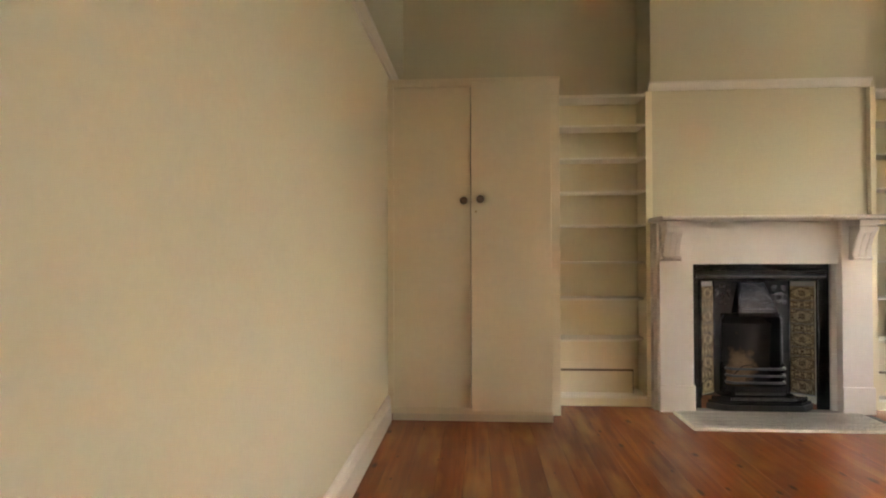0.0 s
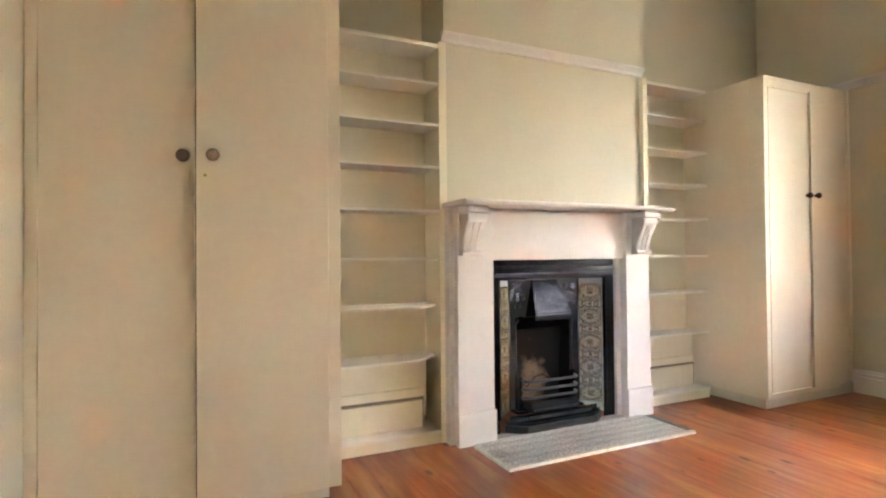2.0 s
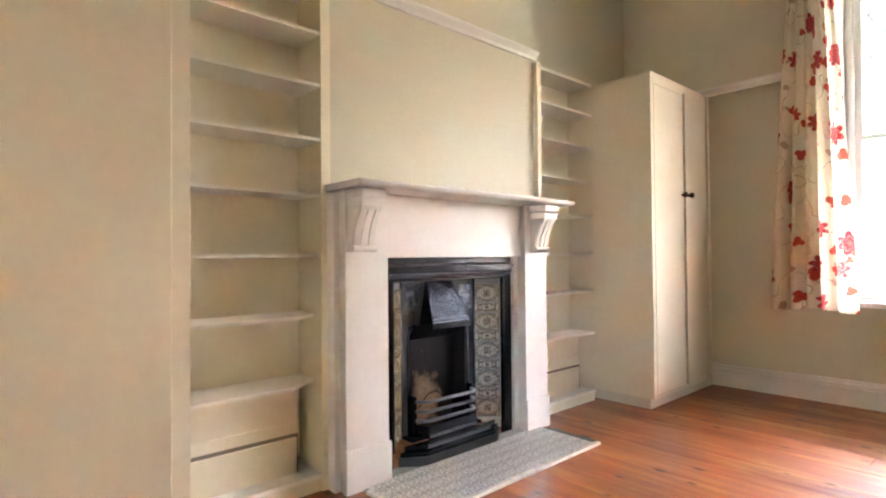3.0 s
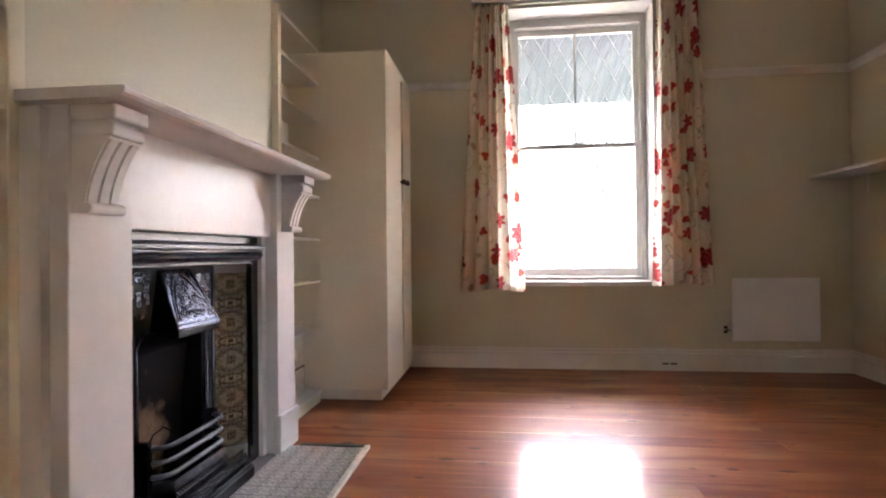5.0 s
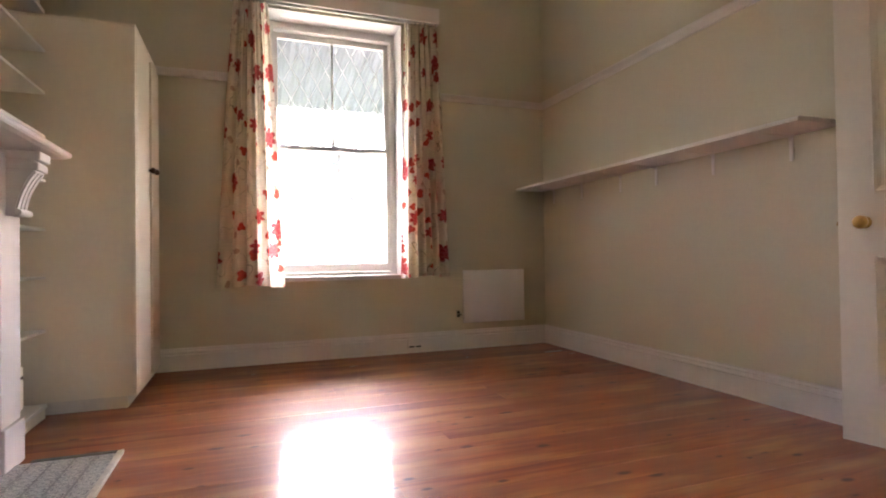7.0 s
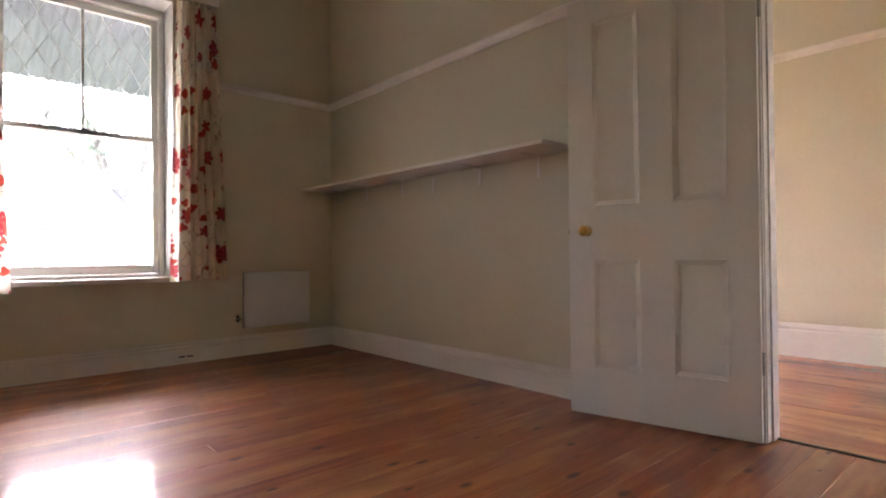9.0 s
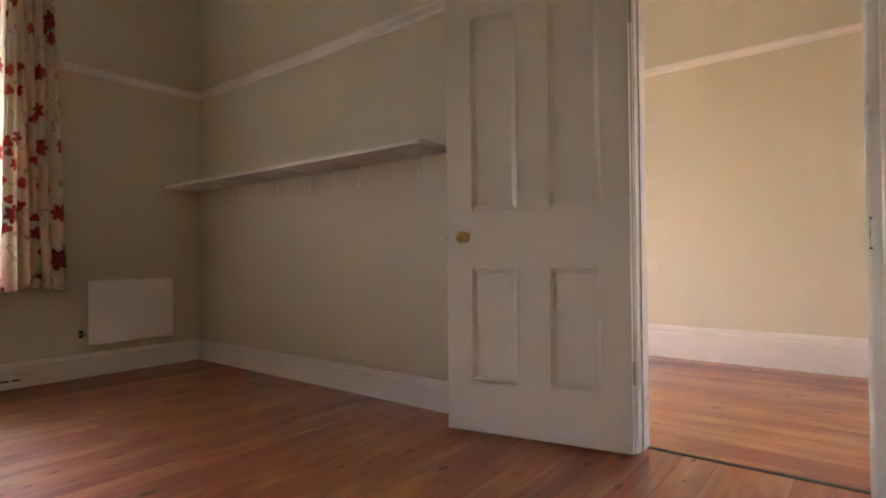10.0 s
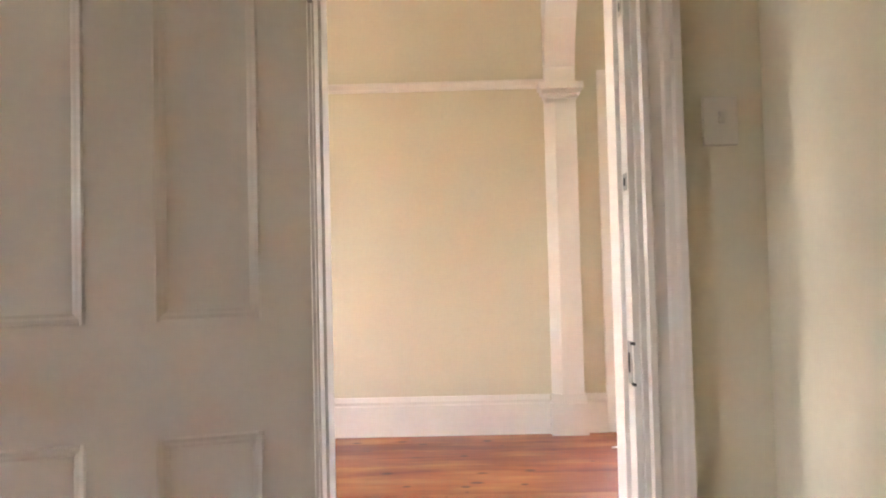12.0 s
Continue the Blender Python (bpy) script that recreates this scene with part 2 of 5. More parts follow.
CONCRETE = material("grey_paving", (0.26, 0.25, 0.24), 0.8, vary=0.12, scale=2, fine=30, bump=0.2)
LEAF = material("garden_leaf", (0.11, 0.128, 0.098), 0.55, vary=0.5, scale=2, fine=12)
sun_through = LEAF.node_tree.nodes.new("ShaderNodeBsdfTranslucent")
sun_through.inputs["Color"].default_value = (0.34, 0.38, 0.30, 1)
leaf_mix = LEAF.node_tree.nodes.new("ShaderNodeMixShader")
leaf_mix.inputs[0].default_value = 0.5
LEAF.node_tree.links.new(LEAF.node_tree.nodes["Principled BSDF"].outputs[0], leaf_mix.inputs[1])
LEAF.node_tree.links.new(sun_through.outputs[0], leaf_mix.inputs[2])
LEAF.node_tree.links.new(leaf_mix.outputs[0], LEAF.node_tree.nodes["Material Output"].inputs["Surface"])
BARK = material("bark", (0.24, 0.20, 0.17), 0.9, vary=0.3, scale=12, bump=0.6)
RENDER_WALL = material("pale_rendered_wall", (0.66, 0.63, 0.58), 0.8, vary=0.08, scale=1)
BLOCK_WALL = material("light_block_wall_paint", (0.28, 0.27, 0.25), 0.8, vary=0.08, scale=1)
ROOF_TILE = material("grey_roof", (0.20, 0.20, 0.22), 0.7, vary=0.15)
PAPER = material("white_paper", (0.85, 0.85, 0.83), 0.7, vary=0.02)


def glass(name):
    m = bpy.data.materials.new(name)
    m.use_nodes = True
    p = m.node_tree.nodes["Principled BSDF"]
    p.inputs["Base Color"].default_value = (0.97, 0.985, 0.98, 1)
    p.inputs["Roughness"].default_value, p.inputs["IOR"].default_value = 0.0, 1.05
    p.inputs["Transmission Weight"].default_value = 1.0
    return m


GLASS = glass("window_glass")
CLEAR = glass("clear_glass_knob")
CLEAR.node_tree.nodes["Principled BSDF"].inputs["IOR"].default_value = 1.45


def pattern_tile(name, ground, line, freq, ring, rough, weight=0.45, ink_from=-0.15):
    """A glazed tile with a printed ornament: rings in a lattice, laced with scrolls. It repeats once a tile."""
    m = bpy.data.materials.new(name)
    m.use_nodes = True
    nt = m.node_tree
    p = nt.nodes["Principled BSDF"]
    p.inputs["Roughness"].default_value = rough
    co = nt.nodes.new("ShaderNodeTexCoord")
    sep = nt.nodes.new("ShaderNodeSeparateXYZ")
    nt.links.new(co.outputs["UV"], sep.inputs[0])
    u = math_node(nt, "ABSOLUTE", math_node(nt, "SUBTRACT", sep.outputs[0], 0.5))
    v = math_node(nt, "ABSOLUTE", math_node(nt, "SUBTRACT", sep.outputs[1], 0.5))
    r = math_node(nt, "SQRT", math_node(nt, "ADD", math_node(nt, "POWER", u, 2.0), math_node(nt, "POWER", v, 2.0)))
    rings = math_node(nt, "SINE", math_node(nt, "MULTIPLY", r, ring))
    fold = nt.nodes.new("ShaderNodeCombineXYZ")
    nt.links.new(u, fold.inputs[0])
    nt.links.new(v, fold.inputs[1])
    leafy = nt.nodes.new("ShaderNodeTexNoise")
    leafy.inputs["Scale"].default_value, leafy.inputs["Detail"].default_value, leafy.inputs["Distortion"].default_value = freq, 2, 2.2
    nt.links.new(fold.outputs[0], leafy.inputs["Vector"])
    scroll = math_node(nt, "SINE", math_node(nt, "MULTIPLY", leafy.outputs["Fac"], 34.0))
    both = math_node(nt, "ADD", math_node(nt, "MULTIPLY", rings, weight), math_node(nt, "MULTIPLY", scroll, 0.75))
    edge = math_node(nt, "GREATER_THAN", math_node(nt, "MAXIMUM", u, v), 0.455)
    ink = nt.nodes.new("ShaderNodeMapRange")
    ink.inputs[1].default_value, ink.inputs[2].default_value = ink_from, ink_from + 0.4
    nt.links.new(both, ink.inputs[0])
    fac = math_node(nt, "MAXIMUM", ink.outputs[0], math_node(nt, "MULTIPLY", edge, 0.5))
    nt.links.new(mix_node(nt, fac, ground, line), p.inputs["Base Color"])
    b = nt.nodes.new("ShaderNodeBump")
    b.inputs["Strength"].default_value, b.inputs["Distance"].default_value = 0.7, 0.004
    nt.links.new(fac, b.inputs["Height"])
    nt.links.new(b.outputs[0], p.inputs["Normal"])
    return m


TILE_ORNAMENT = pattern_tile("brown_ornament_tile", (0.50, 0.40, 0.26), (0.055, 0.030, 0.013), 9.0, 18.0, 0.20)
TILE_RING = pattern_tile("brown_ring_tile", (0.50, 0.40, 0.26), (0.065, 0.035, 0.015), 3.0, 40.0, 0.20)
TILE_HEARTH = pattern_tile("grey_print_hearth_tile", (0.76, 0.735, 0.665), (0.15, 0.147, 0.14), 4.5, 22.0, 0.34, 0.34, 0.18)


def flower_cloth():
    """Cream cotton printed with red blooms, small buds and thin stems; light shines through."""
    m = bpy.data.materials.new("floral_curtain_cotton")
    m.use_nodes = True
    nt = m.node_tree
    p = nt.nodes["Principled BSDF"]
    p.inputs["Roughness"].default_value = 0.9
    p.inputs["Specular IOR Level"].default_value = 0.1
    co = nt.nodes.new("ShaderNodeTexCoord")
    wob = nt.nodes.new("ShaderNodeTexNoise")
    wob.inputs["Scale"].default_value = 26
    nt.links.new(co.outputs["UV"], wob.inputs["Vector"])
    off = nt.nodes.new("ShaderNodeVectorMath")
    off.operation = "SCALE"
    nt.links.new(wob.outputs["Color"], off.inputs[0])
    off.inputs["Scale"].default_value = 0.022
    at = nt.nodes.new("ShaderNodeVectorMath")
    nt.links.new(co.outputs["UV"], at.inputs[0])
    nt.links.new(off.outputs[0], at.inputs[1])

    def blooms(scale, size, seed, petals, share):
        """Scattered flower heads with scalloped outlines; also the way out from each heart and a chance value."""
        mp = nt.nodes.new("ShaderNodeMapping")
        mp.inputs["Location"].default_value = (seed, seed * 1.7, 0)
        nt.links.new(at.outputs[0], mp.inputs["Vector"])
        v = nt.nodes.new("ShaderNodeTexVoronoi")
        v.voronoi_dimensions = "2D"
        v.inputs["Scale"].default_value, v.inputs["Randomness"].default_value = scale, 0.75
        nt.links.new(mp.outputs[0], v.inputs["Vector"])
        away = nt.nodes.new("ShaderNodeVectorMath")
        away.operation = "SUBTRACT"
        nt.links.new(mp.outputs[0], away.inputs[0])
        nt.links.new(v.outputs["Position"], away.inputs[1])
        xy = nt.nodes.new("ShaderNodeSeparateXYZ")
        nt.links.new(away.outputs[0], xy.inputs[0])
        sp = nt.nodes.new("ShaderNodeSeparateColor")
        nt.links.new(v.outputs["Color"], sp.inputs[0])
        ang = math_node(nt, "ARCTAN2", xy.outputs[1], xy.outputs[0])
        turn = math_node(nt, "ADD", math_node(nt, "MULTIPLY", ang, petals), math_node(nt, "MULTIPLY", sp.outputs[2], 6.28))
        lobe = math_node(nt, "ADD", math_node(nt, "MULTIPLY", math_node(nt, "ABSOLUTE", math_node(nt, "SINE", math_node(nt, "MULTIPLY", turn, 0.5))), 0.42), 0.58)
        lim = math_node(nt, "MULTIPLY", math_node(nt, "MULTIPLY", lobe, size), math_node(nt, "ADD", math_node(nt, "MULTIPLY", sp.outputs[1], 0.45), 0.6))
        r = math_node(nt, "SQRT", math_node(nt, "ADD", math_node(nt, "POWER", math_node(nt, "ABSOLUTE", xy.outputs[0]), 2.0), math_node(nt, "POWER", math_node(nt, "ABSOLUTE", xy.outputs[1]), 2.0)))
        some = math_node(nt, "LESS_THAN", sp.outputs[0], share)
        return math_node(nt, "MULTIPLY", math_node(nt, "LESS_THAN", r, lim), some), math_node(nt, "DIVIDE", r, lim), sp.outputs[1], ang

    big, dist, hue, spin = blooms(4.2, 0.082, 0.3, 7, 0.62)
    small, _, _, _ = blooms(6.4, 0.046, 3.1, 3, 0.48)
    leaf, _, _, _ = blooms(8.0, 0.030, 7.7, 2, 0.40)
    stem_map = nt.nodes.new("ShaderNodeMapping")
    stem_map.inputs["Scale"].default_value = (1, 0.6, 1)
    nt.links.new(co.outputs["UV"], stem_map.inputs["Vector"])
    stem = nt.nodes.new("ShaderNodeTexNoise")
    stem.inputs["Scale"].default_value, stem.inputs["Detail"].default_value = 6.5, 1
    nt.links.new(stem_map.outputs[0], stem.inputs["Vector"])
    thin = math_node(nt, "LESS_THAN", math_node(nt, "ABSOLUTE", math_node(nt, "SUBTRACT", stem.outputs["Fac"], 0.52)), 0.0038)
    # paler rims between the rings of petals
    ring = math_node(nt, "SINE", math_node(nt, "ADD", math_node(nt, "MULTIPLY", dist, 15.0), math_node(nt, "MULTIPLY", math_node(nt, "SINE", math_node(nt, "MULTIPLY", spin, 5.0)), 1.4)))
    vein = math_node(nt, "GREATER_THAN", ring, 0.62)
    col = mix_node(nt, math_node(nt, "MULTIPLY", thin, 0.6), (0.92, 0.85, 0.73), (0.22, 0.16, 0.07))
    col = mix_node(nt, math_node(nt, "MULTIPLY", leaf, 0.6), col, (0.45, 0.22, 0.12))
    col = mix_node(nt, small, col, (0.60, 0.10, 0.07))
    red = mix_node(nt, hue, (0.54, 0.072, 0.075), (0.42, 0.045, 0.055))
    red = mix_node(nt, math_node(nt, "MULTIPLY", vein, 0.55), red, (0.75, 0.30, 0.24))
    col = mix_node(nt, big, col, red)
    nt.links.new(col, p.inputs["Base Color"])
    weave = nt.nodes.new("ShaderNodeTexNoise")
    weave.inputs["Scale"].default_value = 400
    nt.links.new(co.outputs["UV"], weave.inputs["Vector"])
    b = nt.nodes.new("ShaderNodeBump")
    b.inputs["Strength"].default_value, b.inputs["Distance"].default_value = 0.15, 0.002
    nt.links.new(weave.outputs["Fac"], b.inputs["Height"])
    nt.links.new(b.outputs[0], p.inputs["Normal"])
    tr = nt.nodes.new("ShaderNodeBsdfTranslucent")
    nt.links.new(col, tr.inputs["Color"])
    mix = nt.nodes.new("ShaderNodeMixShader")
    mix.inputs[0].default_value = 0.74
    nt.links.new(p.outputs[0], mix.inputs[1])
    nt.links.new(tr.outputs[0], mix.inputs[2])
    nt.links.new(mix.outputs[0], nt.nodes["Material Output"].inputs["Surface"])
    return m


CLOTH = flower_cloth()

# ---- mesh helpers ----


def box(bm, x0, y0, z0, x1, y1, z1, bevel=0.0):
    """An upright box between two corners, with its edges rounded off if bevel is given."""
    v = [bm.verts.new((x, y, z)) for x in (x0, x1) for y in (y0, y1) for z in (z0, z1)]
    faces = [bm.faces.new([v[i] for i in f]) for f in ((0, 1, 3, 2), (4, 6, 7, 5), (0, 4, 5, 1), (2, 3, 7, 6), (0, 2, 6, 4), (1, 5, 7, 3))]
    if bevel:
        edges = list({e for f in faces for e in f.edges})
        bmesh.ops.bevel(bm, geom=edges, offset=bevel, segments=2, affect="EDGES", profile=0.5)
    return bm


def boxes(*corners, bevel=0.0):
    bm = bmesh.new()
    for c in corners:
        box(bm, *c, bevel=bevel)
    return bm


def prism(bm, profile, at, a, b, along):
    """A profile of (u, v) points, drawn along a and b from the point at, pushed the whole length of along."""
    at, a, b, along = Vector(at), Vector(a), Vector(b), Vector(along)
    near = [bm.verts.new(at + a * u + b * v) for u, v in profile]
    far = [bm.verts.new(at + a * u + b * v + along) for u, v in profile]
    n = len(profile)
    bm.faces.new(near), bm.faces.new(far[::-1])
    for i in range(n):
        bm.faces.new((near[i], far[i], far[(i + 1) % n], near[(i + 1) % n]))
    bmesh.ops.recalc_face_normals(bm, faces=bm.faces)
    return bm


def tube(bm, pts, r, sides=8):
    """A round rod along a line of points."""
    pts = [Vector(p) for p in pts]
    rings = []
    for i, p in enumerate(pts):
        d = (pts[min(i + 1, len(pts) - 1)] - pts[max(i - 1, 0)]).normalized()
        a = d.orthogonal().normalized() if not rings else (rings[-1][1] - d * rings[-1][1].dot(d)).normalized()
        b = d.cross(a)
        rings.append(([bm.verts.new(p + (a * math.cos(k * math.tau / sides) + b * math.sin(k * math.tau / sides)) * r) for k in range(sides)], a))
    for (p, _), (q, _) in zip(rings, rings[1:]):
        for k in range(sides):
            bm.faces.new((p[k], p[(k + 1) % sides], q[(k + 1) % sides], q[k]))
    bm.faces.new(rings[0][0][::-1]), bm.faces.new(rings[-1][0])
    return bm


def turned(bm, profile, at, axis, sides=20):
    """A turned body: (distance along axis, radius) points round an axis."""
    at, axis = Vector(at), Vector(axis).normalized()
    a = axis.orthogonal().normalized()
    b = axis.cross(a)
    rings = [[bm.verts.new(at + axis * d + (a * math.cos(k * math.tau / sides) + b * math.sin(k * math.tau / sides)) * r) for k in range(sides)] for d, r in profile]
    for p, q in zip(rings, rings[1:]):
        for k in range(sides):
            bm.faces.new((p[k], p[(k + 1) % sides], q[(k + 1) % sides], q[k]))
    bm.faces.new(rings[0][::-1]), bm.faces.new(rings[-1])
    return bm


def mesh_of(bm, name, mat, smooth=False):
    bmesh.ops.recalc_face_normals(bm, faces=bm.faces)
    me = bpy.data.meshes.new(name)
    bm.to_mesh(me)
    bm.free()
    me.materials.append(mat)
    if smooth:
        for f in me.polygons:
            f.use_smooth = True
    return me


def part(name, bm, mat, parent, label="", smooth=False):
    ob = new(name, mesh_of(bm, name, mat, smooth))
    ob.parent = parent
    if label:
        ob["label"] = label
    return ob


def thing(name, label, category, at=(0, 0, 0), group="", kind=""):
    """An empty at a thing's base; its parts keep world coordinates."""
    return tagged(new(name), label, category, group, kind)


def structure(name, bm, mat, label="", category=""):
    return tagged(new(name, mesh_of(bm, name, mat)), label, category, "", "structure")


# ---- the room's shell ----
XE, YN, H = 4.885, 4.0, 3.60          # east wall, north wall behind the alcoves, ceiling
BL, BR, BY = 1.785, 3.225, 3.69      # chimney breast
DOOR_L, DOOR_R, DOOR_H = 1.193, 0.368, 2.15   # hinge side, lock side, height
WIN = (1.385, 2.487, 0.672, 2.83)       # window opening: y from, y to, sill, head
HY = -2.351                          # hall's far wall
TS = 0.13                            # thickness of the wall to the hall

# north wall in the alcoves, with the chimney behind it
structure("wall_north", boxes((-0.3, YN, 0, BL, YN + 0.3, H), (BR, YN, 0, XE + 0.35, YN + 0.3, H), (BL, YN + 0.22, 0, BR, YN + 0.3, H)), WALL, "beige painted plaster wall behind cupboards and bookcases", "wall")
breast = prism(bmesh.new(), [(BL, 0), (2.0, 0), (2.0, 0.99), (2.93, 0.99), (2.93, 0), (BR, 0), (BR, H), (BL, H)], (0, BY, 0), (1, 0, 0), (0, 0, 1), (0, YN + 0.22 - BY, 0))
structure("chimney_breast", breast, WALL, "beige painted chimney breast over the fireplace", "wall")
# west wall runs a little out of true
bm = bmesh.new()
prism(bm, [(0.046, -TS), (0.042, 0.0), (0.0, 1.6), (0.0, YN), (-0.3, YN), (-0.3, -TS)], (0, 0, 0), (1, 0, 0), (0, 1, 0), (0, 0, H))
structure("wall_west", bm, WALL, "beige satin painted plaster wall", "wall")
structure("wall_east", boxes((XE, -TS, 0, XE + 0.35, WIN[0], H), (XE, WIN[1], 0, XE + 0.35, YN, H), (XE, WIN[0], 0, XE + 0.35, WIN[1], WIN[2]), (XE, WIN[0], WIN[3], XE + 0.35, WIN[1], H)), WALL, "beige painted plaster wall with a tall window", "wall")
structure("wall_south", boxes((0.042, -TS, 0, DOOR_R, 0, H), (DOOR_L, -TS, 0, XE, 0, H), (DOOR_R, -TS, DOOR_H, DOOR_L, 0, H)), WALL, "beige painted plaster wall with a doorway", "wall")
structure("ceiling", boxes((-0.3, -TS, H, XE + 0.35, YN + 0.3, H + 0.15)), CEILING, "plain off-white ceiling", "ceiling")

# skirting: a plain board with a moulded top, and the picture rail
SKIRT = [(0, 0), (0.022, 0), (0.022, 0.116), (0.013, 0.120), (0.013, 0.126), (0.021, 0.131), (0.023, 0.138), (0.020, 0.146), (0.012, 0.150), (0.012, 0.156), (0.016, 0.160), (0.010, 0.168), (0, 0.168)]
TALL_SKIRT = [(0, 0), (0.024, 0), (0.024, 0.205), (0.017, 0.212), (0.017, 0.226), (0.020, 0.232), (0.012, 0.25), (0.008, 0.262), (0, 0.265)]
RAIL = [(0, 0), (0.014, 0.002), (0.018, 0.020), (0.030, 0.034), (0.040, 0.044), (0.040, 0.056), (0.018, 0.060), (0, 0.060)]
RZ = 2.205


def moulding(name, profile, at, out, along, label="", z_up=(0, 0, 1), mat=TRIM):
    return structure(name, prism(bmesh.new(), profile, at, out, z_up, along), mat, label, "trim")


moulding("baseboard_east", SKIRT, (XE, 0.022, 0), (-1, 0, 0), (0, 3.29, 0), "cream painted skirting board with moulded top")
moulding("baseboard_south", SKIRT, (DOOR_L + 0.116, 0, 0), (0, 1, 0), (XE - DOOR_L - 0.115, 0, 0), "cream painted skirting board with moulded top")
moulding("baseboard_west", SKIRT, (0.0, 1.6, 0), (1, 0, 0), (0, 1.67, 0), "cream painted skirting board with moulded top")
moulding("baseboard_west_end", SKIRT, (0.041, 0.03, 0), (1, 0, 0), (-0.041, 1.57, 0), "cream painted skirting board with moulded top")
moulding("picture_rail_east", RAIL, (XE, 0, RZ), (-1, 0, 0), (0, WIN[0] - 0.02, 0), "cream painted picture rail")
moulding("picture_rail_east_end", RAIL, (XE, WIN[1] + 0.02, RZ), (-1, 0, 0), (0, YN - WIN[1] - 0.02, 0), "cream painted picture rail")
moulding("picture_rail_south", RAIL, (DOOR_L + 0.116, 0, RZ), (0, 1, 0), (XE - DOOR_L - 0.155, 0, 0), "cream painted picture rail")
moulding("picture_rail_west", RAIL, (0.0, 1.6, RZ), (1, 0, 0), (0, YN - 1.6, 0), "cream painted picture rail")
moulding("picture_rail_breast", RAIL, (BL - 0.02, BY, RZ - 0.01), (0, -1, 0), (BR - BL + 0.04, 0, 0), "cream painted picture rail across the chimney breast")

# ---- the doorway to the hall ----
lining = tagged(new("door_lining"), "cream painted door lining with stop", "trim", "", "structure")
part("jamb", boxes((DOOR_R - 0.001, -TS, 0, DOOR_R + 0.022, 0.002, DOOR_H)), TRIM, lining)
part("jamb", boxes((DOOR_L - 0.010, -TS, 0, DOOR_L + 0.001, 0.002, DOOR_H)), TRIM, lining)
part("head", boxes((DOOR_R + 0.022, -TS, DOOR_H - 0.022, DOOR_L - 0.010, 0.002, DOOR_H + 0.001)), TRIM, lining)
part("door_stop", boxes((DOOR_R + 0.022, -TS + 0.012, 0, DOOR_R + 0.034, -0.045, DOOR_H - 0.022)), TRIM, lining)
part("door_stop", boxes((DOOR_L - 0.018, -TS + 0.012, 0, DOOR_L - 0.010, -0.045, DOOR_H - 0.022)), TRIM, lining)
ARCH = [(0, 0), (0.012, 0), (0.012, 0.014), (0.022, 0.019), (0.022, 0.035), (0.016, 0.040), (0.016, 0.068), (0.022, 0.075), (0.024, 0.091), (0.030, 0.098), (0.030, 0.117), (0, 0.119)]
for side in (1, -1):
    y0 = 0 if side == 1 else -TS
    x = structure("architrave_room" if side == 1 else "architrave_hall", bmesh.new(), TRIM, "cream painted moulded door architrave", "trim")
    bm = bmesh.new()
    prism(bm, ARCH, (DOOR_R + 0.005, y0, 0), (0, side, 0), (-1, 0, 0), (0, 0, DOOR_H + 0.10))
    prism(bm, ARCH, (DOOR_L - 0.005, y0, 0), (0, side, 0), (1, 0, 0), (0, 0, DOOR_H + 0.10))
    prism(bm, ARCH, (DOOR_R + 0.005, y0, DOOR_H - 0.005), (0, side, 0), (0, 0, 1), (DOOR_L - DOOR_R - 0.01, 0, 0))
    x.data = mesh_of(bm, x.name, TRIM)

# strike plates let into the lock-side lining
strike = thing("strike_plate", "worn steel strike plate in the cream door frame", "lock plate")
part("plate", boxes((DOOR_R + 0.0215, -0.036, 0.865, DOOR_R + 0.0245, -0.008, 0.975), bevel=0.0008), STEEL, strike)
part("mortise", boxes((DOOR_R + 0.0235, -0.030, 0.895, DOOR_R + 0.0255, -0.018, 0.945)), DARK, strike)
for z in (0.865, 0.968):
    part("lip", boxes((DOOR_R + 0.018, -0.010, z, DOOR_R + 0.0255, 0.006, z + 0.007)), DARK, strike)
for z in (1.384, 1.84):
    catch = thing("bolt_keeper", "small worn steel keeper on the door frame", "lock plate", group="keepers on the door frame")
    part("plate", boxes((DOOR_R + 0.0215, -0.030, z - 0.022, DOOR_R + 0.0245, -0.006, z + 0.022), bevel=0.0008), STEEL, catch)
    part("hole", boxes((DOOR_R + 0.0235, -0.024, z - 0.010, DOOR_R + 0.0255, -0.012, z + 0.010)), DARK, catch)


